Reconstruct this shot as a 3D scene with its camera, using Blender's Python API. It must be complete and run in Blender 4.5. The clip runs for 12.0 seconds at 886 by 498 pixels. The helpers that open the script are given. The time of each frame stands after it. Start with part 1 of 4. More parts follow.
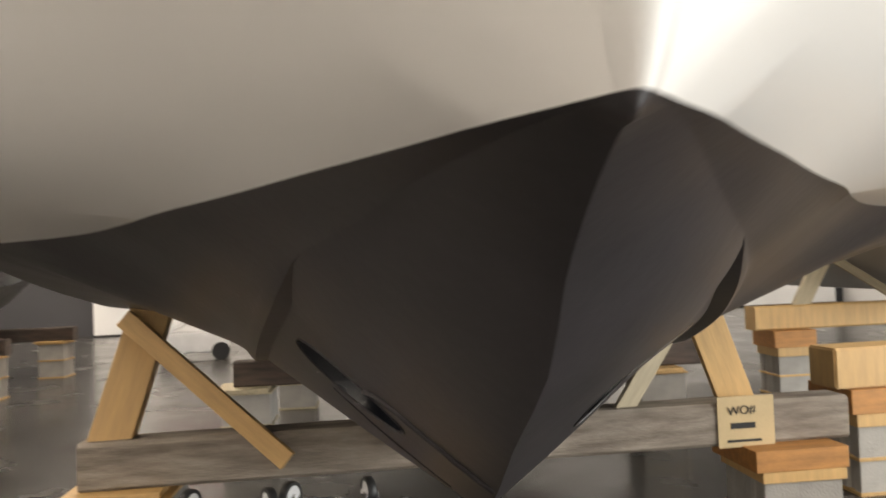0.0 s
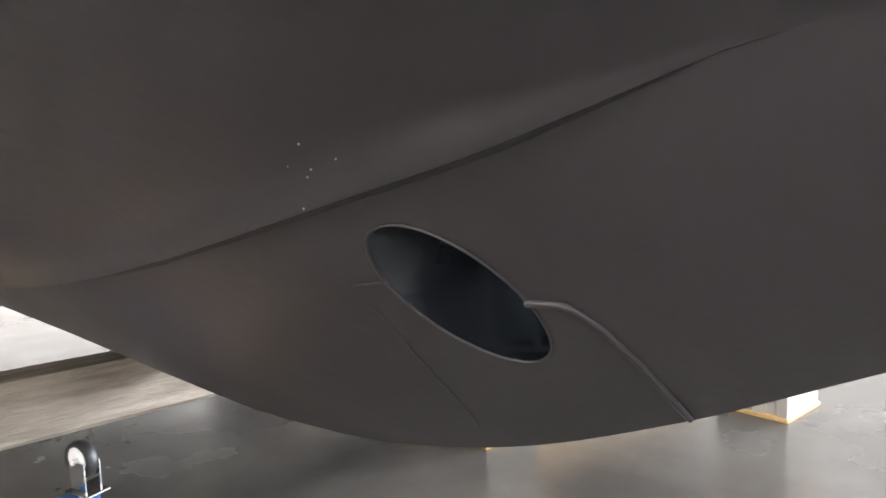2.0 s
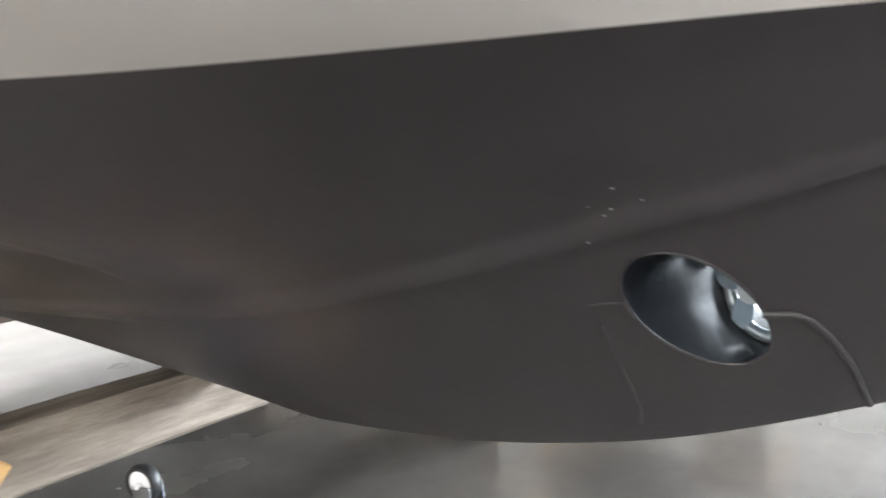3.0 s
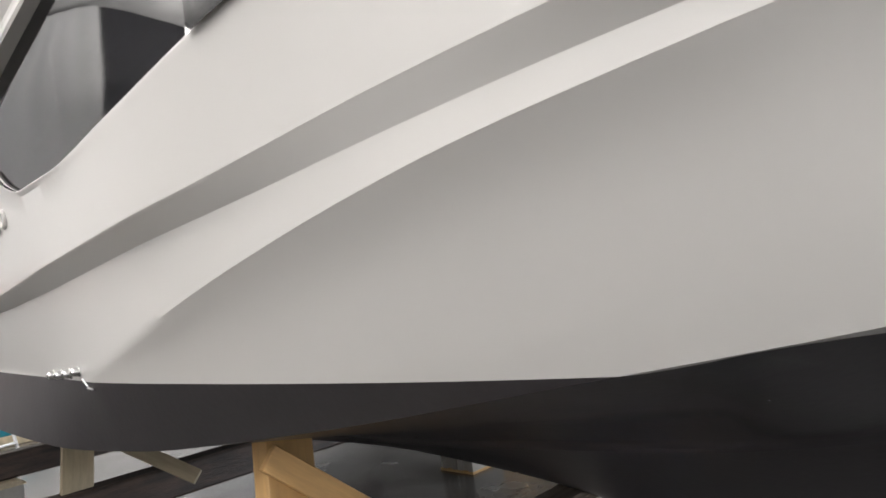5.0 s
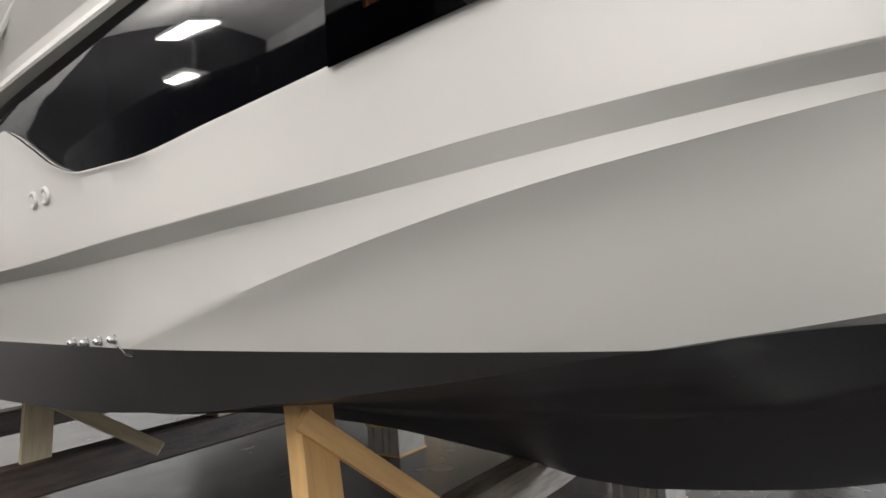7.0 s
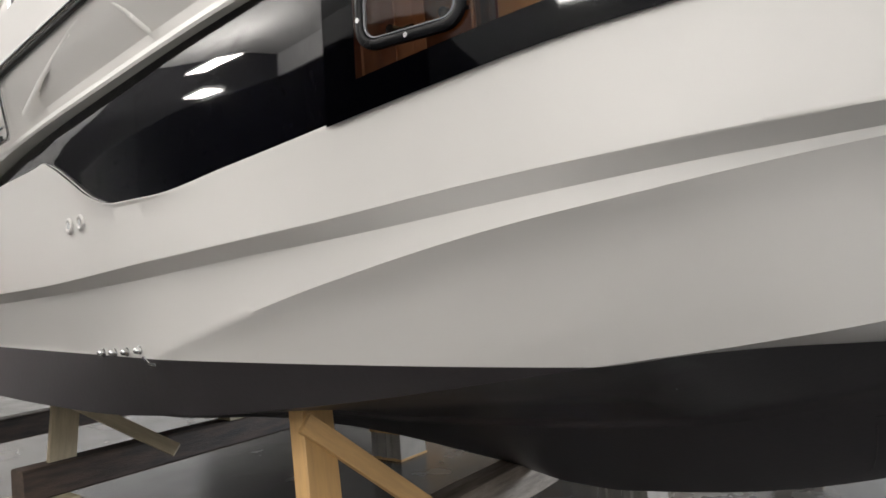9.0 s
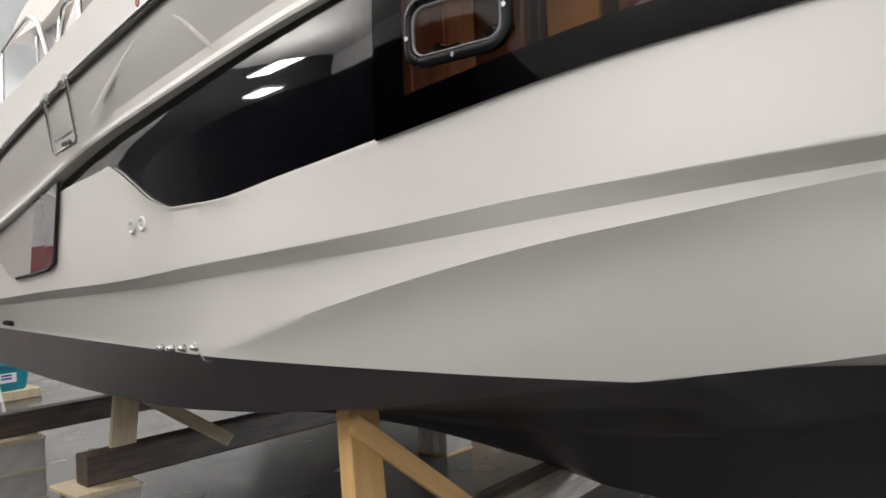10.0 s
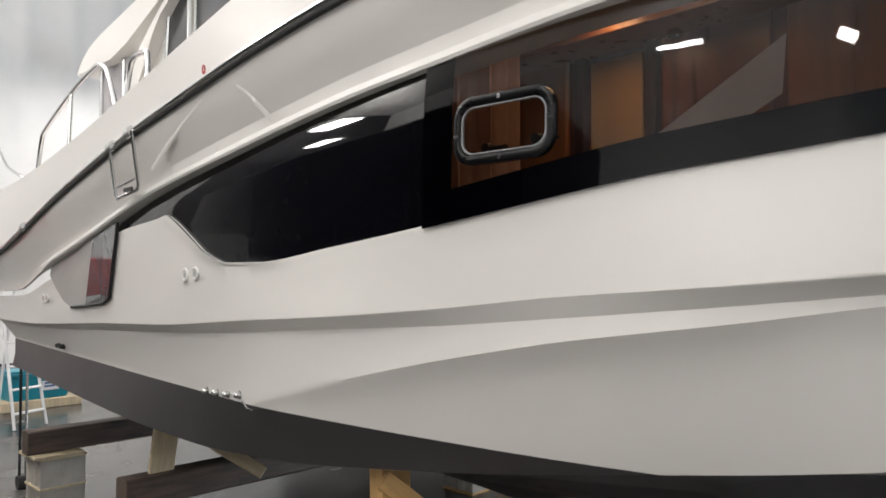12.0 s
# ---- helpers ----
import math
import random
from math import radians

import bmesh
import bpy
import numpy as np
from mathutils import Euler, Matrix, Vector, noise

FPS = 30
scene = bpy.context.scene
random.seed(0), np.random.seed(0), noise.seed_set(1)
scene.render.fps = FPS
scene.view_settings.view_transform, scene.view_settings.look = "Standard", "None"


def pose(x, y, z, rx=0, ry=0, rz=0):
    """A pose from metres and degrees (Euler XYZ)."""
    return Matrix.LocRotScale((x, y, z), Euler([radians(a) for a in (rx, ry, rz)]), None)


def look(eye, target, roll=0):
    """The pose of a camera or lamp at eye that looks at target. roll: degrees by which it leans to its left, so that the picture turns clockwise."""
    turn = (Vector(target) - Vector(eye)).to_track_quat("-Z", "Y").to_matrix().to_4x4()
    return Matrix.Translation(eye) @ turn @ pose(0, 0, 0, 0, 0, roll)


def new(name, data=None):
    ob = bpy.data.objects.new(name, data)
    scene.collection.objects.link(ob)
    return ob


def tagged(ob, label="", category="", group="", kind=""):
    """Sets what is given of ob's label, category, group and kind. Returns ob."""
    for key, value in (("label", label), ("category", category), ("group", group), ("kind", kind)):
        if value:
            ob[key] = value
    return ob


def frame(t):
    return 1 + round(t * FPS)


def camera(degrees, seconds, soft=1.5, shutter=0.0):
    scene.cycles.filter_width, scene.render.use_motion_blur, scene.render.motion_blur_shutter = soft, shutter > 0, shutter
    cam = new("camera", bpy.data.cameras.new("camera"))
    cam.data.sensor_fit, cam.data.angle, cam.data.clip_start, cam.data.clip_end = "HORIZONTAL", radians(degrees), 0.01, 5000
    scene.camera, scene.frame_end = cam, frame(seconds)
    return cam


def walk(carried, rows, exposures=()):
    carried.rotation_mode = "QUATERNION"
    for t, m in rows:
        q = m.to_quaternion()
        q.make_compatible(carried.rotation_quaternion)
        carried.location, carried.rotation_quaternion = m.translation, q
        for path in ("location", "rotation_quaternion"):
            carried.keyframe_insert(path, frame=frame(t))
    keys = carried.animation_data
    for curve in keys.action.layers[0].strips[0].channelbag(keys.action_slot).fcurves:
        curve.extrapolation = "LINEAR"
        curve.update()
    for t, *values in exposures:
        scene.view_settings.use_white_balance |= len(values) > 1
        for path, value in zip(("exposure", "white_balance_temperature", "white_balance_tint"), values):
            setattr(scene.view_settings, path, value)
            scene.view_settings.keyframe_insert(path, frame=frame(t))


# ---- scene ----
cam = camera(61.89, 12.0, soft=1.6, shutter=0.3)
PATH = [
    (0.0, pose(0.002, 0.000, 1.502, 91.43, 2.27, -5.37)),
    (0.5, pose(-0.269, 0.337, 1.461, 87.75, 1.94, -16.86)),
    (1.0, pose(-0.455, 0.521, 1.461, 86.04, 1.99, -27.15)),
    (1.5, pose(-0.616, 0.672, 1.472, 84.78, 1.93, -34.79)),
    (2.0, pose(-0.658, 0.849, 1.445, 82.86, 1.86, -41.61)),
    (2.5, pose(-0.759, 0.978, 1.451, 81.59, 2.29, -47.57)),
    (4.5, pose(-2.128, 1.364, 1.867, 86.53, 9.28, -46.19)),
    (5.0, pose(-2.378, 1.451, 1.866, 91.10, 7.60, -44.70)),
    (5.5, pose(-2.520, 1.643, 1.914, 91.39, 7.33, -46.84)),
    (6.0, pose(-2.733, 1.703, 1.915, 91.16, 5.75, -50.39)),
    (6.5, pose(-2.882, 1.619, 1.910, 89.96, 4.66, -52.71)),
    (8.5, pose(-3.315, 1.236, 1.950, 90.38, 3.92, -54.09)),
    (9.0, pose(-3.251, 1.202, 1.977, 90.67, 3.75, -52.59)),
    (9.5, pose(-3.218, 1.182, 1.981, 90.70, 3.41, -50.81)),
    (10.0, pose(-3.275, 1.149, 2.043, 90.20, 2.78, -48.63)),
    (10.5, pose(-3.336, 1.118, 2.095, 89.65, 2.00, -47.19)),
    (11.0, pose(-3.336, 1.082, 2.141, 89.47, 1.42, -46.20)),
    (11.5, pose(-3.334, 1.098, 2.210, 89.88, 0.61, -45.89)),
    (12.0, pose(-3.379, 1.073, 2.265, 91.61, -0.05, -45.98)),
]
EXPOSURES = [(0.0, -0.4, 7700, 12), (0.5, 0.0, 7900, 13), (1.0, 0.65, 7300, 14), (1.5, 1.05, 6800, 12), (2.0, 1.2, 6600, 11), (2.7, 1.5, 6500, 9), (3.5, 0.7, 6400, 10), (4.5, -0.05, 6350, 11), (5.1, -0.35, 6430, 11), (5.6, -0.47, 6500, 10), (12.0, -0.55, 6500, 10)]
walk(cam, PATH, EXPOSURES)

# ---- world and light ----
world = bpy.data.worlds.new("world")
scene.world = world
world.use_nodes = True
wn = world.node_tree.nodes
wn["Background"].inputs[0].default_value = (0.9, 0.95, 1.0, 1)
wn["Background"].inputs[1].default_value = 0.05


def area_lamp(name, x, y, z, sx, sy, watts, color, aim=None):
    data = bpy.data.lights.new(name, "AREA")
    data.shape, data.size, data.size_y, data.energy, data.color = "RECTANGLE", sx, sy, watts, color
    ob = new(name, data)
    ob.matrix_world = look((x, y, z), aim) if aim else pose(x, y, z)
    return ob


# ---- materials ----
def material(name, color, rough=0.5, metal=0.0, var=0.12, scale=6.0, bump=0.05, bump_scale=60.0, coat=0.0,
             spread=(1, 1, 1), second=None, rough_var=0.1, spec=0.5, random=0.0, mark=0.5):
    """Two scales of colour variation (broad stains, fine grain), roughness variation and fine relief."""
    m = bpy.data.materials.new(name)
    m.use_nodes = True
    nt = m.node_tree
    n, l = nt.nodes, nt.links
    b = n["Principled BSDF"]
    tc = n.new("ShaderNodeTexCoord")
    mp = n.new("ShaderNodeMapping")
    mp.inputs["Scale"].default_value = spread
    l.new(tc.outputs["Object"], mp.inputs["Vector"])
    big = n.new("ShaderNodeTexNoise")
    big.inputs["Scale"].default_value, big.inputs["Detail"].default_value = scale, 5
    fine = n.new("ShaderNodeTexNoise")
    fine.inputs["Scale"].default_value, fine.inputs["Detail"].default_value = bump_scale, 4
    l.new(mp.outputs[0], big.inputs["Vector"])
    l.new(mp.outputs[0], fine.inputs["Vector"])
    ramp = n.new("ShaderNodeValToRGB")
    dark = second or tuple(c * (1 - 2.2 * var) for c in color)
    ramp.color_ramp.elements[0].position, ramp.color_ramp.elements[1].position = mark - 0.2, mark + 0.2
    ramp.color_ramp.elements[0].color = (*dark, 1)
    ramp.color_ramp.elements[1].color = (*color, 1)
    l.new(big.outputs["Fac"], ramp.inputs["Fac"])
    mix = n.new("ShaderNodeMix")
    mix.data_type, mix.blend_type = "RGBA", "MULTIPLY"
    mix.inputs["Factor"].default_value = 1.0
    grain = n.new("ShaderNodeMapRange")
    grain.inputs["To Min"].default_value, grain.inputs["To Max"].default_value = 1 - var, 1 + var
    l.new(fine.outputs["Fac"], grain.inputs["Value"])
    l.new(ramp.outputs["Color"], mix.inputs["A"])
    comb = n.new("ShaderNodeCombineColor")
    for k in range(3):
        l.new(grain.outputs[0], comb.inputs[k])
    l.new(comb.outputs[0], mix.inputs["B"])
    out = mix.outputs["Result"]
    if random:
        info = n.new("ShaderNodeObjectInfo")
        hsv = n.new("ShaderNodeHueSaturation")
        mr = n.new("ShaderNodeMapRange")
        mr.inputs["To Min"].default_value, mr.inputs["To Max"].default_value = 1 - random, 1 + random
        l.new(info.outputs["Random"], mr.inputs["Value"])
        l.new(mr.outputs[0], hsv.inputs["Value"])
        l.new(out, hsv.inputs["Color"])
        out = hsv.outputs[0]
    l.new(out, b.inputs["Base Color"])
    rr = n.new("ShaderNodeMapRange")
    rr.inputs["To Min"].default_value, rr.inputs["To Max"].default_value = max(0.02, rough - rough_var), min(1, rough + rough_var)
    l.new(big.outputs["Fac"], rr.inputs["Value"])
    l.new(rr.outputs[0], b.inputs["Roughness"])
    b.inputs["Metallic"].default_value = metal
    b.inputs["Specular IOR Level"].default_value = spec
    if coat:
        b.inputs["Coat Weight"].default_value, b.inputs["Coat Roughness"].default_value = coat, 0.04
    if bump:
        bp = n.new("ShaderNodeBump")
        bp.inputs["Strength"].default_value, bp.inputs["Distance"].default_value = bump, 0.01
        l.new(fine.outputs["Fac"], bp.inputs["Height"])
        l.new(bp.outputs[0], b.inputs["Normal"])
    return m


def glass(name, color, rough=0.02, alpha=None):
    m = bpy.data.materials.new(name)
    m.use_nodes = True
    b = m.node_tree.nodes["Principled BSDF"]
    b.inputs["Base Color"].default_value = (*color, 1)
    b.inputs["Roughness"].default_value = rough
    b.inputs["IOR"].default_value = 1.45
    b.inputs["Transmission Weight"].default_value = 1.0
    return m


def lamp_face(name, color, strength):
    m = bpy.data.materials.new(name)
    m.use_nodes = True
    b = m.node_tree.nodes["Principled BSDF"]
    b.inputs["Base Color"].default_value = (*color, 1)
    b.inputs["Emission Color"].default_value = (*color, 1)
    b.inputs["Emission Strength"].default_value = strength
    return m


GEL = material("white_gelcoat", (0.80, 0.78, 0.75), 0.28, var=0.0, bump=0.0, rough_var=0.0)
ANTIFOUL = material("dark_antifouling", (0.037, 0.033, 0.036), 0.41, spec=0.42, var=0.10, scale=2.2, bump=0.06, bump_scale=38, rough_var=0.08)
BLACKGLASS = material("black_glass", (0.001, 0.001, 0.003), 0.03, var=0.0, bump=0.0, rough_var=0.01)
BORDER = material("black_window_border", (0.001, 0.001, 0.002), 0.04, var=0.0, bump=0.0, rough_var=0.01, spec=0.4)
STEEL = material("stainless_steel", (0.72, 0.72, 0.72), 0.16, metal=1.0, var=0.03, bump=0.01)
RUBBER = material("black_rubber", (0.02, 0.02, 0.021), 0.5, var=0.1, bump=0.05)
PINE = material("new_pine", (0.66, 0.41, 0.17), 0.55, var=0.10, scale=3.0, bump=0.10, bump_scale=22, spread=(8, 8, 0.9), random=0.10)
PALEPINE = material("pale_weathered_pine", (0.56, 0.47, 0.32), 0.62, var=0.12, scale=3.0, bump=0.12, bump_scale=22, spread=(8, 8, 0.9), random=0.08)
TIMBER = material("weathered_timber", (0.37, 0.32, 0.265), 0.8, var=0.20, scale=3.5, bump=0.5, bump_scale=26, spread=(0.9, 6, 6), second=(0.15, 0.115, 0.09), random=0.12)
DARKTIMBER = material("dark_creosoted_timber", (0.10, 0.066, 0.050), 0.62, var=0.24, scale=4, bump=0.5, bump_scale=26, spread=(0.9, 6, 6), second=(0.03, 0.022, 0.018))
BLOCK = material("concrete_block", (0.43, 0.405, 0.37), 0.9, var=0.10, scale=7, bump=0.55, bump_scale=90, random=0.10)
FLOORM = material("polished_concrete", (0.088, 0.083, 0.078), 0.24, spec=0.42, var=0.10, scale=1.3, bump=0.0, bump_scale=12, rough_var=0.14, second=(0.052, 0.049, 0.046))
WALLM = material("white_sheet_wall", (0.80, 0.80, 0.80), 0.6, var=0.03, scale=1.0, bump=0.05, bump_scale=3)
# Dimness put into the colour, for dark reflections in the glass.
WALLDIM = material("darkened_wall", (0.05, 0.05, 0.056), 0.7, var=0.06, scale=1.0, bump=0.05)
CEILM = material("ceiling_liner", (0.82, 0.82, 0.82), 0.7, var=0.04, scale=2)
TUNNELM = material("tunnel_paint", (0.012, 0.014, 0.019), 0.25, var=0.15, scale=9, bump=0.05, bump_scale=50)
BRONZE = material("pale_thruster_metal", (0.50, 0.55, 0.58), 0.35, metal=0.4, var=0.1, scale=20)
BLUE = material("blue_dolly_paint", (0.02, 0.10, 0.28), 0.4, var=0.15, scale=9)
TEAL = material("teal_plastic", (0.0, 0.22, 0.30), 0.35, var=0.05, scale=3, bump=0.02)
MAHOG = material("mahogany_veneer", (0.20, 0.055, 0.022), 0.3, var=0.15, scale=3, bump=0.02, spread=(6, 6, 0.7), second=(0.10, 0.028, 0.012))
OAKMID = material("orange_veneer", (0.42, 0.16, 0.045), 0.3, var=0.12, scale=3, bump=0.02, spread=(6, 6, 0.7), second=(0.28, 0.10, 0.03))
OAKLIGHT = material("pale_yellow_veneer", (0.58, 0.37, 0.12), 0.35, var=0.08, scale=3, bump=0.02, spread=(6, 6, 0.7))
DARKWOOD = material("dark_wood", (0.045, 0.018, 0.010), 0.35, var=0.12, scale=5)
CURTAIN = material("pink_brown_cloth", (0.55, 0.36, 0.28), 0.85, var=0.1, scale=12, bump=0.2, bump_scale=200)
GREYPANEL = material("grey_cloth", (0.30, 0.30, 0.32), 0.7, var=0.1, scale=6, bump=0.1)
PALEGREY = material("pale_grey", (0.62, 0.60, 0.62), 0.7, var=0.06, scale=6, bump=0.1)
SMOKED = material("smoked_window", (0.10, 0.105, 0.115), 0.03, var=0.05, scale=2, bump=0.0, rough_var=0.01, spec=0.8)
LIGHTGREY = material("light_grey", (0.42, 0.41, 0.40), 0.35, var=0.03, scale=3, bump=0.01)
WARMLAMP = lamp_face("warm_lamp", (1.0, 0.70, 0.40), 6.0)
BLACKPLASTIC = material("black_plastic", (0.004, 0.004, 0.005), 0.3, var=0.1, bump=0.02, spec=0.2)
RED = material("red_paint", (0.45, 0.02, 0.02), 0.35, var=0.12, scale=4)
WHITEMETAL = material("white_painted_metal", (0.75, 0.75, 0.76), 0.4, var=0.04, scale=6)
PAPER = material("kraft_paper", (0.62, 0.47, 0.27), 0.8, var=0.06, scale=5, bump=0.1, bump_scale=80)
NAVY = material("navy_gelcoat", (0.004, 0.005, 0.012), 0.3, var=0.05, bump=0.01, spec=0.15)
INK = material("black_ink", (0.015, 0.015, 0.015), 0.7, var=0.05)
CARDBOARD = material("brown_cardboard", (0.36, 0.24, 0.14), 0.85, var=0.08, scale=5)


def tinted(name, color):
    m = bpy.data.materials.new(name)
    m.use_nodes = True
    n, l = m.node_tree.nodes, m.node_tree.links
    n.remove(n["Principled BSDF"])
    t, g, mx, fr = n.new("ShaderNodeBsdfTransparent"), n.new("ShaderNodeBsdfGlossy"), n.new("ShaderNodeMixShader"), n.new("ShaderNodeFresnel")
    t.inputs[0].default_value = (*color, 1)
    g.inputs["Roughness"].default_value = 0.02
    fr.inputs["IOR"].default_value = 1.4
    l.new(fr.outputs[0], mx.inputs[0])
    l.new(t.outputs[0], mx.inputs[1])
    l.new(g.outputs[0], mx.inputs[2])
    l.new(mx.outputs[0], n["Material Output"].inputs[0])
    return m


BLACKGLASS.node_tree.nodes["Principled BSDF"].inputs["IOR"].default_value = 2.3
TINT = tinted("tinted_glass", (0.50, 0.45, 0.42))
CLEAR = tinted("clear_acrylic", (0.93, 0.90, 0.88))
LAMP = lamp_face("lamp_diffuser", (1.0, 0.97, 0.92), 4.5)


# ---- helpers of the scene ----
def mesh_from(bm, name, mats, smooth=0.0):
    me = bpy.data.meshes.new(name)
    bmesh.ops.recalc_face_normals(bm, faces=bm.faces)
    bm.to_mesh(me)
    bm.free()
    for m in mats if isinstance(mats, (list, tuple)) else [mats]:
        me.materials.append(m)
    if smooth:
        for p in me.polygons:
            p.use_smooth = True
        me.set_sharp_from_angle(angle=radians(smooth))
    return me


def part(name, bm, mats, parent, label="", m=None, smooth=0.0):
    ob = new(name, mesh_from(bm, name, mats, smooth))
    ob.parent = parent
    if m is not None:
        ob.matrix_basis = m
    return tagged(ob, label)


def thing(name, bm, mats, m, label, category, group="", kind="", smooth=0.0):
    ob = new(name, mesh_from(bm, name, mats, smooth))
    ob.matrix_basis = m
    return tagged(ob, label, category, group, kind)


def holder(name, m, label, category, group="", kind=""):
    ob = new(name)
    ob.matrix_basis = m
    return tagged(ob, label, category, group, kind)


def box(bm, x0, x1, y0, y1, z0, z1, bevel=0.0, seg=1, m=None):
    vs = [bm.verts.new((x, y, z)) for x in (x0, x1) for y in (y0, y1) for z in (z0, z1)]
    fs = [bm.faces.new([vs[i] for i in q]) for q in ((0, 1, 3, 2), (4, 6, 7, 5), (0, 4, 5, 1), (2, 3, 7, 6), (0, 2, 6, 4), (1, 5, 7, 3))]
    out = vs
    if bevel:
        es = {e for f_ in fs for e in f_.edges}
        r = bmesh.ops.bevel(bm, geom=list(es), offset=bevel, segments=seg, affect="EDGES")
        out = list({v for f_ in r["faces"] for v in f_.verts} | {v for v in vs if v.is_valid})
    if m is not None:
        bmesh.ops.transform(bm, matrix=m, verts=out)
    return out


def tube(bm, pts, r, n=10, closed=False):
    pts = [Vector(p) for p in pts]
    rings = []
    side = None
    for i, p in enumerate(pts):
        a = pts[i - 1] if i or closed else p
        c = pts[(i + 1) % len(pts)] if i < len(pts) - 1 or closed else p
        t = (c - a).normalized()
        if side is None:
            side = t.orthogonal().normalized()
        side = (side - t * side.dot(t)).normalized()
        up = t.cross(side)
        rings.append([bm.verts.new(p + r * (math.cos(k * math.tau / n) * side + math.sin(k * math.tau / n) * up)) for k in range(n)])
    for i in range(len(rings) - (0 if closed else 1)):
        a, c = rings[i], rings[(i + 1) % len(rings)]
        for k in range(n):
            bm.faces.new((a[k], a[(k + 1) % n], c[(k + 1) % n], c[k]))
    if not closed:
        bm.faces.new(rings[0][::-1])
        bm.faces.new(rings[-1])


def curve(s, xs, ys):
    """Smooth monotone interpolation through a small table."""
    if s <= xs[0]:
        return ys[0]
    if s >= xs[-1]:
        return ys[-1]
    d = [(ys[i + 1] - ys[i]) / (xs[i + 1] - xs[i]) for i in range(len(xs) - 1)]
    mm = [d[0]] + [0 if d[i - 1] * d[i] <= 0 else 2 * d[i - 1] * d[i] / (d[i - 1] + d[i]) for i in range(1, len(d))] + [d[-1]]
    i = max(k for k in range(len(xs) - 1) if xs[k] <= s)
    h = xs[i + 1] - xs[i]
    t = (s - xs[i]) / h
    return ((2 * t ** 3 - 3 * t * t + 1) * ys[i] + (t ** 3 - 2 * t * t + t) * h * mm[i]
            + (3 * t * t - 2 * t ** 3) * ys[i + 1] + (t ** 3 - t * t) * h * mm[i + 1])


# ---- the yacht's lines: s metres aft of the stem, p metres out from the centre line, z height ----
ZW = 1.614
END = 8.02
KEEL = ((-0.30, -0.2, -0.12, 0.0, 0.1, 0.2, 0.3, 0.4, 0.6, 0.9, 1.1, 1.41, 1.65, 1.95, 2.2, 2.45, 2.65, 2.85, 3.2, 3.7, 4.1, 4.6, 5.5, 12.4),
        (1.614, 1.583, 1.550, 1.482, 1.383, 1.297, 1.233, 1.181, 1.082, 0.958, 0.895, 0.819, 0.777, 0.734, 0.708, 0.710, 0.735, 0.762, 0.787, 0.832, 0.885, 0.925, 0.945, 0.945))
WATER_P = ((-0.285, -0.24, -0.18, -0.1, 0.1, 0.3, 0.5, 0.75, 1.0, 1.15, 1.3, 1.4), (0.0, 0.04, 0.085, 0.135, 0.266, 0.408, 0.560, 0.725, 0.916, 1.09, 1.334, 1.44))
STRAKE_P = ((0.2, 0.35, 0.5, 0.75, 1.0, 1.3, 1.7, 2.2, 2.8, 5.0, 12.4), (0.235, 0.310, 0.370, 0.45, 0.523, 0.597, 0.684, 0.78, 0.873, 1.02, 1.02))
STRAKE_Z = ((0.2, 0.35, 0.5, 0.75, 1.0, 1.3, 1.7, 2.2, 2.8, 3.4, 3.9, 5.0, 12.4), (1.56, 1.52, 1.477, 1.410, 1.345, 1.282, 1.238, 1.220, 1.200, 1.195, 1.14, 1.06, 1.06))
CHINE_P = ((-0.42, -0.39, -0.25, 0.0, 0.3, 0.6, 1.0, 1.5, 2.0, 2.6, 3.2, 4.0, 5.0, 7.0, 12.4),
           (0.0, 0.10, 0.35, 0.66, 0.96, 1.186, 1.366, 1.498, 1.583, 1.666, 1.766, 1.865, 1.915, 1.92, 1.89))
CHINE_Z = ((-0.42, 0.0, 0.3, 0.6, 1.0, 1.5, 2.0, 2.6, 3.2, 4.0, 5.0, 7.0, 12.4),
           (1.98, 1.87, 1.80, 1.739, 1.671, 1.593, 1.509, 1.423, 1.358, 1.323, 1.33, 1.36, 1.41))
KNEE_P = ((1.2, 1.5, 1.8, 2.1, 2.4, 2.7, 3.0, 3.4, 4.0, 5.0, 12.4), (0.80, 0.82, 0.885, 0.96, 1.05, 1.10, 1.08, 1.05, 1.05, 1.10, 1.10))
KNEE_Z = ((1.2, 1.5, 1.8, 2.1, 2.4, 2.7, 3.0, 3.4, 4.0, 5.0, 12.4), (1.425, 1.39, 1.370, 1.350, 1.328, 1.300, 1.275, 1.235, 1.15, 1.075, 1.08))
L1_P = ((-0.46, -0.43, -0.25, 0.1, 0.3, 0.6, 1.0, 1.5, 2.0, 2.6, 3.2, 3.5, 5.0, 12.4),
        (0.0, 0.11, 0.515, 1.025, 1.235, 1.455, 1.672, 1.782, 1.833, 1.866, 1.866, 1.862, 1.875, 1.86))
L1_Z = ((-0.46, 0.3, 0.6, 1.0, 1.5, 2.0, 2.5, 2.75, 3.2, 3.36, 5.0, 12.4), (2.33, 2.235, 2.192, 2.123, 2.045, 1.947, 1.832, 1.768, 1.656, 1.621, 1.621, 1.621))
L2_P = ((-0.47, -0.44, -0.25, 0.1, 0.3, 0.6, 1.0, 1.5, 2.0, 2.6, 3.2, 4.0, 5.0, 7.0, 12.4),
        (0.0, 0.11, 0.52, 1.03, 1.24, 1.46, 1.675, 1.785, 1.845, 1.89, 1.912, 1.93, 1.945, 1.955, 1.94))
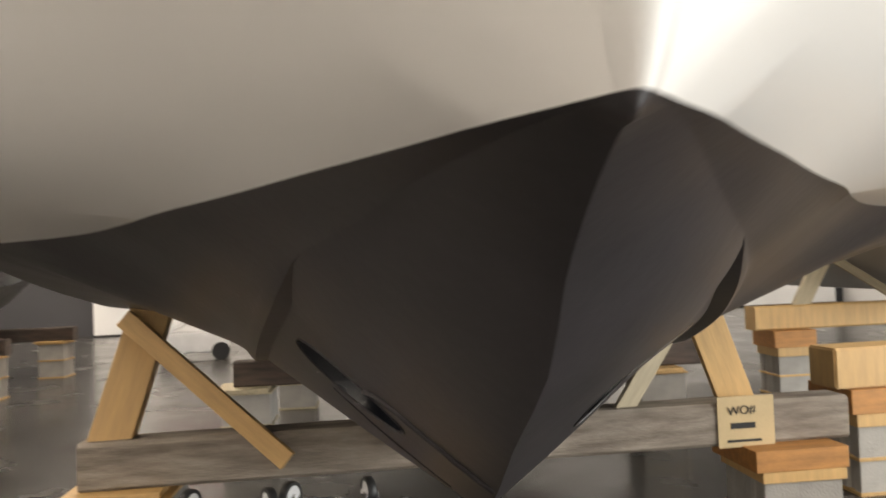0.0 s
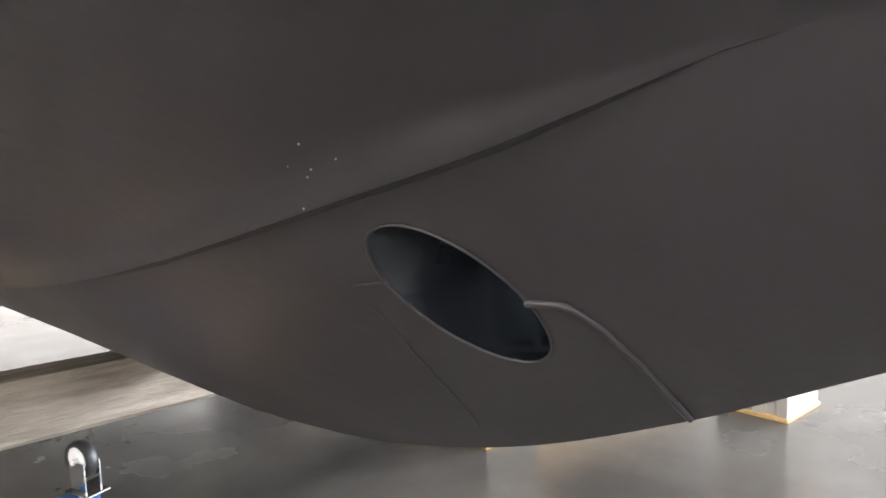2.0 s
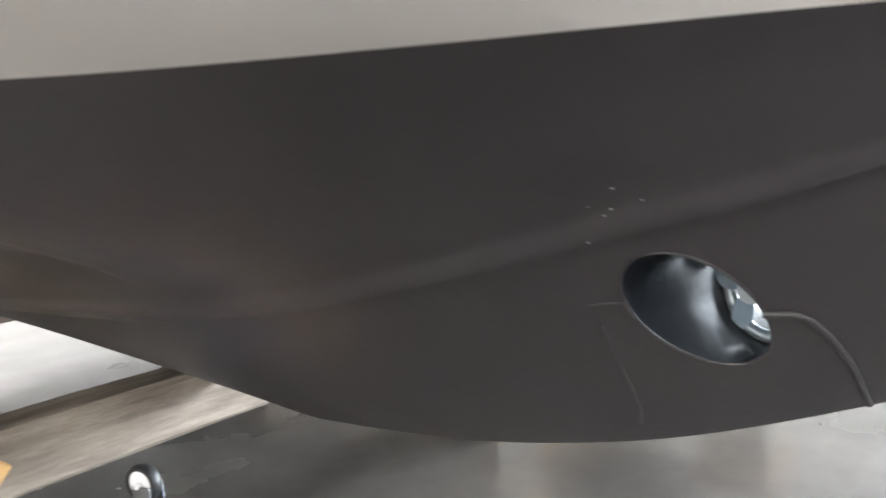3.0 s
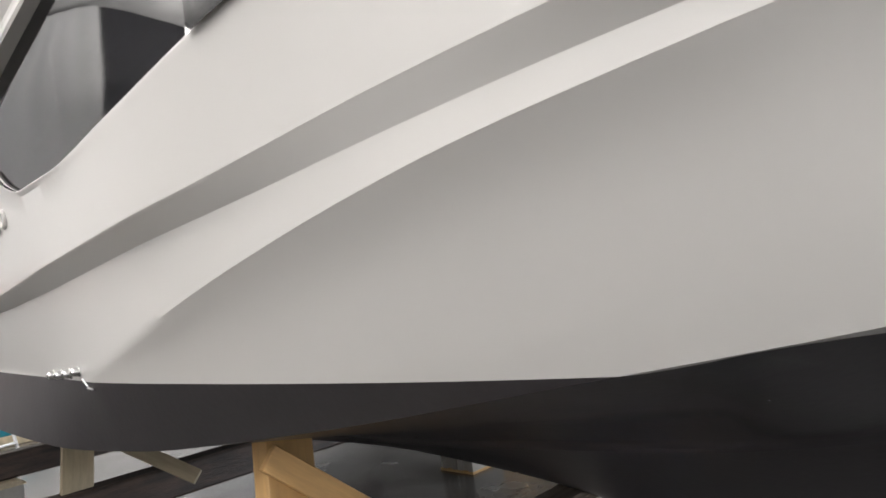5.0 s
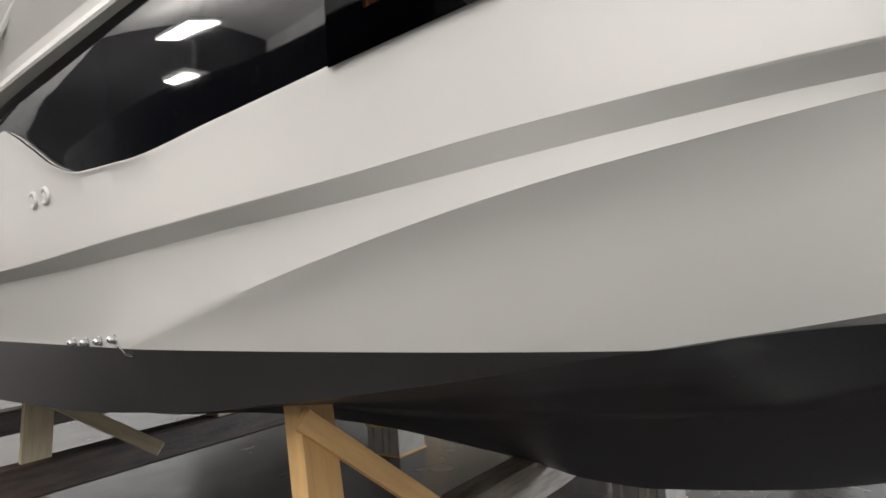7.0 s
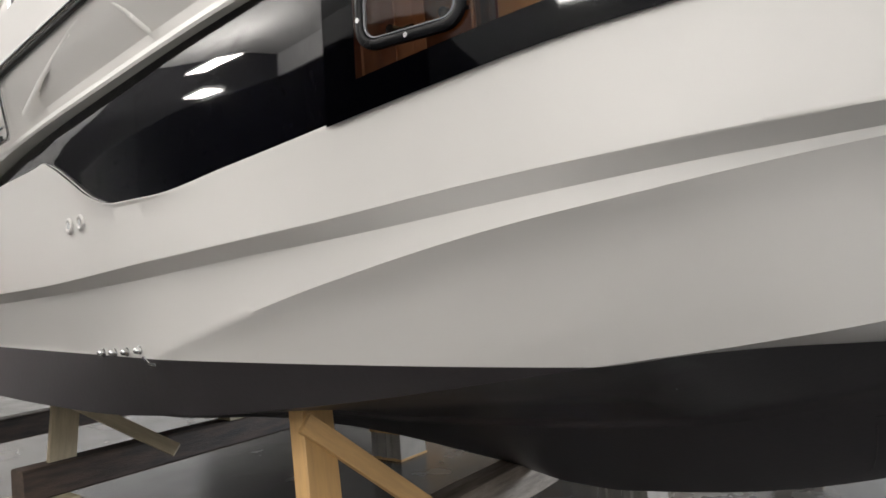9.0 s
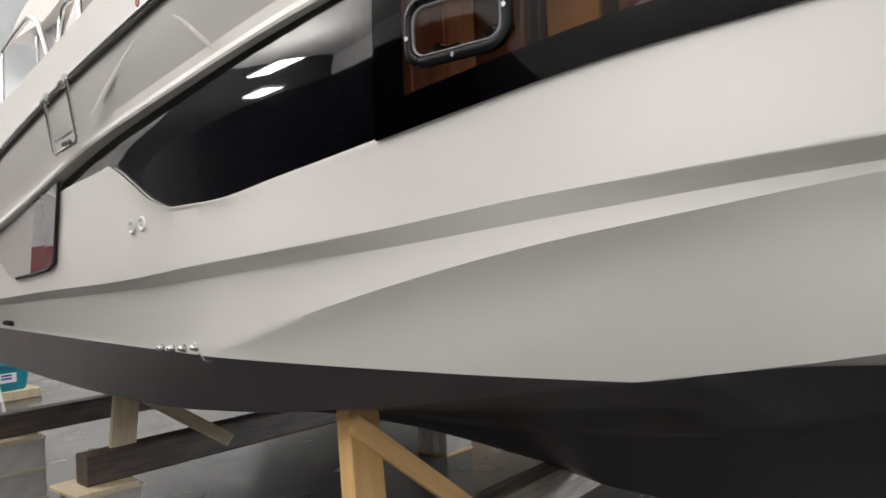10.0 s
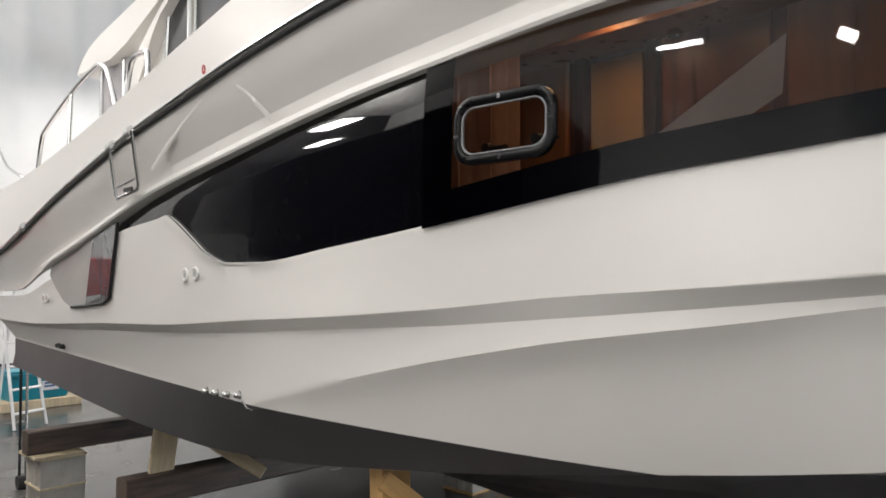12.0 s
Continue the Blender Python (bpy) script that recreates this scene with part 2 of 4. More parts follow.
L2_Z = ((-0.47, 0.3, 0.6, 1.0, 1.5, 2.0, 2.6, 3.4, 4.0, 5.0, 7.0, 12.4), (2.36, 2.262, 2.217, 2.170, 2.118, 2.069, 2.024, 1.961, 1.923, 1.873, 1.785, 1.70))
L3_P = ((-0.50, -0.47, -0.28, 0.1, 0.3, 0.6, 1.0, 1.5, 2.0, 2.6, 3.2, 4.0, 5.0, 7.0, 12.4),
        (0.0, 0.12, 0.56, 1.10, 1.32, 1.56, 1.735, 1.825, 1.90, 1.965, 1.98, 1.995, 2.0, 2.01, 1.99))
L3_Z = ((-0.50, 0.3, 0.6, 1.0, 1.5, 2.0, 2.6, 3.2, 4.0, 5.0, 7.0, 12.4), (2.40, 2.295, 2.261, 2.22, 2.178, 2.124, 2.072, 2.03, 1.967, 1.921, 1.82, 1.74))
WIN_P = ((-0.53, -0.50, -0.30, 0.1, 0.4, 0.8, 1.2, 1.6, 2.0, 2.5, 3.0, 4.0, 6.0, 12.4),
         (0.0, 0.12, 0.60, 1.17, 1.45, 1.68, 1.80, 1.888, 1.945, 1.975, 2.0, 2.03, 2.05, 2.03))
WIN_Z = ((-0.53, 0.3, 0.8, 1.2, 1.6, 2.0, 2.5, 3.0, 3.3, 3.5, 3.7, 3.88, 3.985, 4.05, 4.69, 4.76, 6.1, 7.0, 12.4),
         (2.80, 2.662, 2.581, 2.533, 2.469, 2.409, 2.35, 2.298, 2.297, 2.342, 2.438, 2.523, 2.555, 2.546, 2.487, 2.45, 2.20, 2.05, 1.95))
LED_P = ((-0.56, -0.53, -0.33, 0.1, 0.5, 1.0, 1.5, 2.0, 3.0, 4.4, 5.9, 6.4, 12.4),
         (0.0, 0.12, 0.62, 1.22, 1.57, 1.785, 1.885, 1.94, 2.005, 2.07, 2.105, 2.066, 2.045))
LED_Z = ((-0.56, 0.5, 1.3, 1.84, 2.42, 3.28, 4.17, 5.08, 5.75, 6.39, 7.0, 12.4), (3.14, 3.075, 3.018, 2.962, 2.908, 2.798, 2.668, 2.475, 2.345, 2.232, 2.10, 1.97))
RUB_P = ((-0.60, -0.57, -0.36, 0.1, 0.5, 1.0, 1.5, 2.0, 3.0, 4.4, 6.0, 12.4),
         (0.0, 0.13, 0.67, 1.32, 1.68, 1.89, 1.985, 2.035, 2.10, 2.145, 2.175, 2.16))
RUB_Z = ((-0.60, 1.0, 2.35, 2.9, 3.45, 4.11, 5.19, 6.25, 7.19, 8.84, 12.4), (3.46, 3.365, 3.258, 3.195, 3.116, 3.022, 2.825, 2.601, 2.419, 2.22, 2.13))
TOP_Z = ((-0.62, 1.5, 2.9, 3.45, 4.11, 5.19, 6.25, 7.19, 8.84, 12.4), (3.78, 3.65, 3.470, 3.378, 3.262, 3.093, 2.98, 2.931, 2.886, 2.86))


def rows_at(s):
    """The section of the starboard side at s, from the keel up."""
    g = lambda t: curve(s, *t)
    return ((0.0, g(KEEL)), (g(STRAKE_P), g(STRAKE_Z)), (g(CHINE_P), g(CHINE_Z)), (g(L1_P), g(L1_Z)), (g(L2_P), g(L2_Z)),
            (g(L3_P), g(L3_Z)), (g(WIN_P), g(WIN_Z)), (g(LED_P), g(LED_Z)), (g(RUB_P), g(RUB_Z)), (g(RUB_P) + 0.01, g(TOP_Z)))


def lerp(a, b, t):
    return (a[0] + (b[0] - a[0]) * t, a[1] + (b[1] - a[1]) * t)


def ramp01(x, a, b):
    t = max(0.0, min(1.0, (x - a) / (b - a)))
    return t * t * (3 - 2 * t)


LOW = 14


def low_points(s):
    """From the keel to the spray rail."""
    k, st = rows_at(s)[:2]
    wp = curve(s, *WATER_P)
    early = (0.72 * wp, k[1] + 0.78 * (ZW - k[1]))
    st = lerp(early, st, ramp01(s, 0.22, 0.42))
    step = ramp01(s, 0.30, 0.62)
    bulge = -0.006 * ramp01(s, 0.85, 1.6)
    end = (st[0] - 0.040 * step, st[1] - 0.012 * step)
    d = Vector((end[0] - k[0], end[1] - k[1]))
    nrm = Vector((d.y, -d.x)).normalized() if d.length > 1e-6 else Vector((0, 0))
    pts = []
    for i in range(LOW + 1):
        t = i / LOW
        q = Vector(lerp(k, end, t)) + nrm * (bulge + 0.012 * min(1, max(0, (s + 0.2) / 0.5))) * math.sin(math.pi * t) ** 0.8
        pts.append((max(0.0, q.x), q.y))
    return pts, st, step


def side_points(s):
    k, _, ch, l1, l2, l3, wn_, led, rub, top = rows_at(s)
    pts, st, step = low_points(s)
    lip = (st[0] - 0.002 * step, st[1] - 0.014 * step)
    face = (st[0] + 0.013 * step, st[1] + 0.002 * step)
    roll = (st[0] + 0.014 * step + 0.001, st[1] + 0.020 * step + 0.001)
    water = (curve(s, *WATER_P), ZW)
    late = (curve(s, *KNEE_P), curve(s, *KNEE_Z))
    w = ramp01(s, 1.25, 1.55)
    mid = lerp(water, late, w)
    fillet = lerp(roll, mid, 0.13)
    pts += [lip, face] + [lerp(lerp(face, roll, t), lerp(roll, fillet, t), t) for t in (0.3, 0.55, 0.8)] + [fillet]
    for t in (0.25, 0.5, 0.75):
        q = lerp(fillet, mid, t)
        pts.append((q[0] - 0.003 * math.sin(math.pi * t) * step, q[1]))
    pts += [mid]
    soft = 0.92 * (1 - ramp01(s, 0.0, 0.75))
    u = (ch[1] - mid[1]) / max(0.01, l1[1] - mid[1])
    ch = lerp(ch, (lerp(mid, l1, u)[0], ch[1]), soft)
    for t in (0.3, 0.6, 0.88):
        q = lerp(mid, ch, t)
        pts.append((q[0], q[1] - 0.014 * math.sin(math.pi * t) * (1 - ramp01(s, 0.7, 1.05))))
    pts.append(ch)
    fade = max(0, min(1, (3.45 - s) / 1.3))
    for t in (0.03, 0.2, 0.4, 0.6, 0.75, 0.86, 0.93, 0.97):
        q = lerp(ch, l1, t)
        pts.append((q[0] - 0.024 * math.sin(math.pi * t ** 2.4) * fade, q[1]))
    pts += [lerp(l1, l2, 0.02), lerp(l1, l2, 0.12), lerp(l1, l2, 0.5), lerp(l1, l2, 1 - 0.018 / max(0.02, l2[1] - l1[1])), l2, lerp(l2, l3, 0.4), lerp(l2, l3, 0.93), l3, (l3[0] + 0.003, l3[1] + 0.004), (l3[0] + 0.004, l3[1] + 0.012)]
    scoop = 0.001 + 0.007 * ramp01(s, 2.6, 3.2) * (1 - ramp01(s, 3.9, 4.05))
    pts += [lerp(l3, wn_, 0.33), lerp(l3, wn_, 0.66), lerp(l3, wn_, 0.93), (wn_[0] + scoop, wn_[1] - 0.004), (wn_[0] + scoop - 0.0004, wn_[1])]
    return pts, (wn_, led, rub, top)


def side_p(s, z):
    """Half breadth of the side at a height above the chine."""
    pts, (w_, led, rub, top) = side_points(s)
    col = pts[LOW + 14:] + [led, rub, top]
    for a, b in zip(col, col[1:]):
        if min(a[1], b[1]) - 1e-6 <= z <= max(a[1], b[1]) + 1e-6 and abs(b[1] - a[1]) > 1e-6:
            return a[0] + (b[0] - a[0]) * (z - a[1]) / (b[1] - a[1])
    return col[-1][0]


def low_p(s, z):
    """Half breadth of the bottom between the keel and the spray rail."""
    pts = low_points(s)[0]
    for a, b in zip(pts, pts[1:]):
        if a[1] <= z <= b[1]:
            return a[0] + (b[0] - a[0]) * (z - a[1]) / max(1e-6, b[1] - a[1])
    return pts[-1][0] if z > pts[-1][1] else 0.0


def stations():
    out, s = [-0.24, -0.20, -0.16, -0.1, -0.04], 0.0
    while s < END - 0.1:
        out.append(s)
        s += 0.06 if s < 0.5 else 0.02 if s < 1.06 else 0.06 if s < 2.5 else 0.0445 if s < 4.9 else 0.2
    return out + [END]


YACHT = pose(0.1696, 0.754, 0, 0, 0, -4)
yacht = holder("motor_yacht", YACHT, "white motor yacht with dark bottom paint on timber cribbing", "yacht")
TUNNEL_S, TUNNEL_Z, TUNNEL_A, TUNNEL_R = 0.728, 1.272, 0.076, 0.099


def sheet(bm, grid, mat=0):
    vs = [[bm.verts.new(q) for q in row] for row in grid]
    for a, b in zip(vs, vs[1:]):
        for i in range(len(a) - 1):
            try:
                bm.faces.new([a[i], a[i + 1], b[i + 1], b[i]]).material_index = mat
            except ValueError:
                pass
    return vs


def paint_split(bm):
    bmesh.ops.bisect_plane(bm, geom=bm.verts[:] + bm.edges[:] + bm.faces[:], plane_co=(0, 0, ZW), plane_no=(0, 0, 1), dist=1e-5)
    for f_ in bm.faces:
        f_.material_index = 1 if f_.calc_center_median().z < ZW else 0


def build_hull():
    bm = bmesh.new()
    for side in (-1, 1):
        lower, above, lip = [], [], []
        for s in stations():
            pts, (w_, led, rub, top) = side_points(s)
            lower.append([(side * p, s, z) for p, z in pts])
            deep = max(0.0, w_[0] - 0.14 if s < 4.74 else w_[0] - 0.002)
            die = 1 - ramp01(s, 5.9, 6.4)
            ridge = [(deep, led[1] - 0.006), led, (led[0] + 0.006 * die, led[1] + 0.012), (led[0] + 0.002, led[1] + 0.036), (led[0] - 0.028 * die + 0.008 * (1 - die), led[1] + 0.050),
                     (led[0] - 0.022 * die + 0.016 * (1 - die), led[1] + 0.10), lerp(led, rub, 0.6), lerp(led, rub, 0.93), (rub[0] - 0.015, rub[1] - 0.02), rub, lerp(rub, top, 0.1),
                     lerp(rub, top, 0.5), lerp(rub, top, 0.92), top, (max(0, top[0] - 0.02), top[1] + 0.015), (max(0, top[0] - 0.16), top[1] + 0.015),
                     (max(0, top[0] - 0.18), top[1] - 0.25), (0, top[1] - 0.2)]
            above.append([(side * p, s, z) for p, z in ridge])
            rise = -0.004
            lip.append([(side * (w_[0] - 0.004), s, w_[1]), (side * max(0, w_[0] - 0.022), s, w_[1] + rise)])
        sheet(bm, lower)
        sheet(bm, above)
        sheet(bm, lip)
    # mouth of the thruster tunnel
    gone = [f_ for f_ in bm.faces if math.hypot((f_.calc_center_median().y - TUNNEL_S) / TUNNEL_A, (f_.calc_center_median().z - TUNNEL_Z) / TUNNEL_R) < 1 and abs(f_.calc_center_median().x) < 0.6]
    bmesh.ops.delete(bm, geom=gone, context="FACES")
    for v in bm.verts:
        d = math.hypot((v.co.y - TUNNEL_S) / TUNNEL_A, (v.co.z - TUNNEL_Z) / TUNNEL_R)
        if v.is_boundary and 0.3 < d < 1.5 and abs(v.co.x) < 0.6:
            s, z = TUNNEL_S + (v.co.y - TUNNEL_S) / d, TUNNEL_Z + (v.co.z - TUNNEL_Z) / d
            v.co = (math.copysign(low_p(s, z), v.co.x), s, z)
    bow_cap(bm)
    bmesh.ops.remove_doubles(bm, verts=bm.verts, dist=0.0012)
    back = [e for e in bm.edges if e.is_boundary and all(abs(v.co.y - END) < 1e-4 for v in e.verts)]
    if back:
        bmesh.ops.holes_fill(bm, edges=back, sides=0)
    # the transom leans
    for v in bm.verts:
        if v.co.y > END - 1e-3:
            v.co.y += 0.9 * (min(v.co.z, 2.2) - ZW)
    ease_stem(bm)
    paint_split(bm)
    return bm


def ease_stem(bm):
    """The stem stands a little to port of the after centre line."""
    for v in bm.verts:
        w = 1 + max(-1.0, min(1.0, v.co.x / 0.25))
        v.co.x += 0.03 * w * (1 - ramp01(v.co.y, 0.4, 2.4)) * ramp01(v.co.z, 1.22, 1.40)


def bow_cap(bm):
    """The rounded stem, joining the first stations of both sides."""
    s0 = stations()[0]
    pts, (w_, led, rub, top) = side_points(s0)
    col = pts + [(led[0], led[1] - 0.006), led, rub, top]
    nose = lambda z: curve(z, (1.44, 1.52, 1.614, 2.0, 2.6, 3.2, 3.75), (-0.225, -0.25, -0.288, -0.39, -0.48, -0.55, -0.61))
    grid = []
    blunt = 0.035
    wedge = lambda u: (math.sqrt(1 + blunt) - math.sqrt(u * u + blunt)) / (math.sqrt(1 + blunt) - math.sqrt(blunt))
    for p, z in col:
        tip = min(nose(z), s0 - 0.004)
        grid.append([(p * k / 14, s0 + (tip - s0) * wedge(k / 14), z) for k in range(-14, 15)])
    sheet(bm, grid)


hull = part("hull", build_hull(), [GEL, ANTIFOUL], yacht, smooth=27)

# thruster tunnel, hub and blades
bm = bmesh.new()
N = 48
ring = [(TUNNEL_S + TUNNEL_A * math.cos(a * math.tau / N), TUNNEL_Z + TUNNEL_R * math.sin(a * math.tau / N)) for a in range(N)]
grid = []
for i in range(13):
    row = []
    for s, z in ring + ring[:1]:
        w_ = low_p(s, z) + 0.001
        row.append((-w_ + 2 * w_ * i / 12, s, z))
    grid.append(row)
sheet(bm, grid)
tunnel = part("thruster_tunnel", bm, TUNNELM, yacht, "dark painted bow thruster tunnel", smooth=60)
for side in (-1, 1):
    bm = bmesh.new()
    tube(bm, [(side * (low_p(s, z) + 0.0015), s, z) for s, z in ring], 0.0022, 6, True)
    part("tunnel_rim", bm, ANTIFOUL, tunnel, "worn tunnel rim", smooth=60)
bm = bmesh.new()
tube(bm, [(x, TUNNEL_S, TUNNEL_Z) for x in (-0.11, -0.10, -0.06, 0.06, 0.10, 0.11)], 0.022, 16)
tube(bm, [(0, TUNNEL_S, TUNNEL_Z), (0, TUNNEL_S, TUNNEL_Z + TUNNEL_R)], 0.018, 12)
part("thruster_leg", bm, BRONZE, tunnel, "pale grey thruster leg", smooth=40)
# Ring added to draw the bright crescent of the thruster in the tunnel.
bm = bmesh.new()
tube(bm, [(-0.035, TUNNEL_S + (TUNNEL_A - 0.008) * math.cos(a * math.tau / 40), TUNNEL_Z + (TUNNEL_R - 0.008) * math.sin(a * math.tau / 40)) for a in range(40)], 0.011, 8, True)
part("crescent_ring", bm, BRONZE, tunnel, "added pale ring that shows as a crescent inside the tunnel", smooth=60)
for k in range(4):
    bm = bmesh.new()
    a = k * math.tau / 4 + 0.5
    grid = []
    for i in range(6):
        r = 0.02 + i * 0.0102
        half = 0.030 * math.sin(math.pi * (0.2 + 0.65 * i / 5))
        tw = 0.9 - 0.10 * i
        row = []
        for j in range(-3, 4):
            u = half * j / 3
            b_ = a + u / r * math.cos(tw)
            row.append((-0.085 + u * math.sin(tw), TUNNEL_S + r * math.cos(b_), TUNNEL_Z + r * math.sin(b_)))
        grid.append(row)
    sheet(bm, grid)
    bmesh.ops.solidify(bm, geom=bm.faces[:], thickness=0.004)
    part("blade", bm, BRONZE, tunnel, "pale thruster blade", smooth=40)

# beads and scars of the repaired keel
def bead(pts, r, name, label, flat=0.35):
    bm = bmesh.new()
    fine = []
    for (s0, z0), (s1, z1) in zip(pts, pts[1:]):
        for k in range(8):
            t = k / 8
            fine.append((s0 + (s1 - s0) * t, z0 + (z1 - z0) * t))
    fine.append(pts[-1])
    soft = [fine[0]] + [tuple(sum(fine[j][c] for j in range(max(0, i - 3), min(len(fine), i + 4))) / len(range(max(0, i - 3), min(len(fine), i + 4))) for c in (0, 1)) for i in range(1, len(fine) - 1)] + [fine[-1]]
    tube(bm, [(-(low_p(s, z) + r * flat), s, z + 0.002 * noise.noise((s * 40, z * 40, 3))) for s, z in soft], r, 6)
    return part(name, bm, ANTIFOUL, yacht, label, smooth=80)


bead([(0.655, 1.272), (0.61, 1.272), (0.595, 1.24), (0.585, 1.185), (0.588, 1.115), (0.592, 1.088)], 0.0058, "filler_bead", "raised filler bead on the keel")
bead([(0.855, 1.25), (0.87, 1.19), (0.89, 1.115), (0.92, 1.035), (0.945, 0.998)], 0.0024, "scar", "thin scar in the bottom paint")
bead([(0.850, 1.286), (0.80, 1.29)], 0.0022, "scar", "thin scar in the bottom paint")

def bottom_p(s, z):
    pts = side_points(s)[0][:LOW + 15]
    for a, b in zip(pts, pts[1:]):
        if a[1] <= z <= b[1] and b[1] - a[1] > 1e-6:
            return a[0] + (b[0] - a[0]) * (z - a[1]) / (b[1] - a[1])
    return low_p(s, z)


for s, z, r in ((0.72, 1.462, 0.0035), (0.70, 1.446, 0.003), (0.735, 1.436, 0.0035), (0.745, 1.428, 0.003), (0.756, 1.44, 0.0025), (0.775, 1.393, 0.0035), (1.32, 1.47, 0.004), (0.60, 1.245, 0.0025), (0.589, 1.13, 0.003)):
    bm = bmesh.new()
    c = (-(bottom_p(s, z) + 0.0005), s, z)
    bmesh.ops.create_icosphere(bm, subdivisions=1, radius=0.6 * r, matrix=Matrix.Translation(c) @ Matrix.Diagonal((0.5, 1.3, 0.8, 1)))
    part("paint_speck", bm, GREYPANEL, yacht, "pale speck on the bottom paint")

# ---- glass band ----
def glass_p(s, z):
    w_ = rows_at(s)[6]
    led = rows_at(s)[7]
    t = max(0.0, (z - w_[1]) / max(0.02, led[1] - w_[1]))
    u = max(0.0, t - 0.64) / 0.36
    return w_[0] - 0.013 - 0.012 * t - 0.012 * u * u


def glass_sheet(side, s0, s1, low, high, proud, n=9, thick=0.006):
    bm = bmesh.new()
    grid = []
    ss = [s0] + [s for s in stations() if s0 + 0.004 < s < s1 - 0.004] + [s1]
    for s in ss:
        z0, z1 = low(s), high(s)
        grid.append([(side * (glass_p(s, z0 + (z1 - z0) * i / n) + proud), s, z0 + (z1 - z0) * i / n) for i in range(n + 1)])
    sheet(bm, grid)
    if thick:
        r = bmesh.ops.solidify(bm, geom=bm.faces[:], thickness=thick)
    return bm


wz = lambda s: rows_at(s)[6][1]
lz = lambda s: rows_at(s)[7][1]
for side in (-1, 1):
    bm = glass_sheet(side, 1.95, 4.76, lambda s: wz(s) - 0.02, lambda s: lz(s) + 0.01, 0.0)
    part("dark_hull_panel", bm, BLACKGLASS, yacht, "glossy black glass panel let into the topsides", smooth=60)
    win = part("cabin_window", glass_sheet(side, 0.15, 1.84, lambda s: wz(s) + 0.095, lambda s: lz(s) + 0.01, 0.026, thick=0), TINT, yacht, "tinted cabin window", smooth=60)
    bm = glass_sheet(side, 0.15, 1.965, lambda s: wz(s) - 0.012, lambda s: wz(s) + 0.096, 0.026, 3)
    part("window_border", bm, BORDER, win, "black painted window border", smooth=60)
    bm = glass_sheet(side, 1.838, 1.965, lambda s: wz(s) + 0.094, lambda s: lz(s) + 0.01, 0.026)
    part("window_border", bm, BORDER, win, "black painted window border", smooth=60)


def rounded(s0, s1, z0, z1, r, n=6):
    out = []
    for cs, cz, a0 in ((s1 - r, z1 - r, 0), (s0 + r, z1 - r, 90), (s0 + r, z0 + r, 180), (s1 - r, z0 + r, 270)):
        for k in range(n + 1):
            a = radians(a0 + 90 * k / n)
            out.append((cs + r * math.cos(a), cz + r * math.sin(a)))
    return out


def shear(s, z):
    """The port light follows the slope of the window."""
    return s - 0.033, z - 0.017 + 0.02 * (1.7 - s)


def ring_frame(inner, outer, p_off, depth):
    bm = bmesh.new()
    n = len(inner)
    lay = []
    for path, d in ((outer, 0), (outer, depth * 0.8), (lerp_path(outer, inner, 0.25), depth), (lerp_path(outer, inner, 0.75), depth), (inner, depth * 0.7), (inner, 0)):
        lay.append([bm.verts.new((-(glass_p(s, z) + p_off + d), s, z)) for s, z in path])
    for a, b in zip(lay, lay[1:]):
        for i in range(n):
            bm.faces.new((a[i], a[(i + 1) % n], b[(i + 1) % n], b[i]))
    return bm


def lerp_path(a, b, t):
    return [lerp(p, q, t) for p, q in zip(a, b)]


light = part("port_light", ring_frame([shear(*q) for q in rounded(1.508, 1.818, 2.645, 2.800, 0.045)], [shear(*q) for q in rounded(1.482, 1.845, 2.613, 2.832, 0.07)], 0.028, 0.022),
             BLACKPLASTIC, yacht, "black framed opening port light", smooth=50)
bm = ring_frame([shear(*q) for q in rounded(1.514, 1.812, 2.651, 2.794, 0.042)], [shear(*q) for q in rounded(1.509, 1.817, 2.646, 2.799, 0.045)], 0.034, 0.010)
part("pane_rim", bm, GREYPANEL, light, "grey rim of the pane", smooth=50)
bm = bmesh.new()
pts = [shear(*q) for q in rounded(1.509, 1.817, 2.646, 2.799, 0.045)]
bm.faces.new([bm.verts.new((-(glass_p(s, z) + 0.040), s, z)) for s, z in pts])
part("pane", bm, CLEAR, light, "clear port light pane")
for s in (1.532, 1.712):
    bm = bmesh.new()
    z = 2.651 + 0.06 * (1.7 - s)
    tube(bm, [(-(glass_p(s, z) + 0.02), s, z), (-(glass_p(s, z) + 0.010), s, z), (-(glass_p(s, z) - 0.02), s, z)], 0.016, 12)
    part("knob", bm, RUBBER, light, "black closing knob", smooth=40)
    bm = bmesh.new()
    box(bm, -(glass_p(s, z) - 0.004), -(glass_p(s, z) - 0.014), s - 0.07, s, z - 0.006, z + 0.006, 0.002)
    part("latch_arm", bm, RUBBER, light)
for s, z in ((1.494, 2.73), (1.665, 2.628), (1.832, 2.71), (1.67, 2.817)):
    s, z = shear(s, z)
    bm = bmesh.new()
    tube(bm, [(-(glass_p(s, z) + 0.046), s, z), (-(glass_p(s, z) + 0.052), s, z)], 0.008, 10)
    part("screw_head", bm, STEEL, light)

# ---- cabin behind the window ----
def inside(name, x0, x1, y0, y1, z0, z1, mat, label, bevel=0.003):
    bm = bmesh.new()
    box(bm, x0, x1, y0, y1, z0, z1, bevel)
    return part(name, bm, mat, cabin, label)


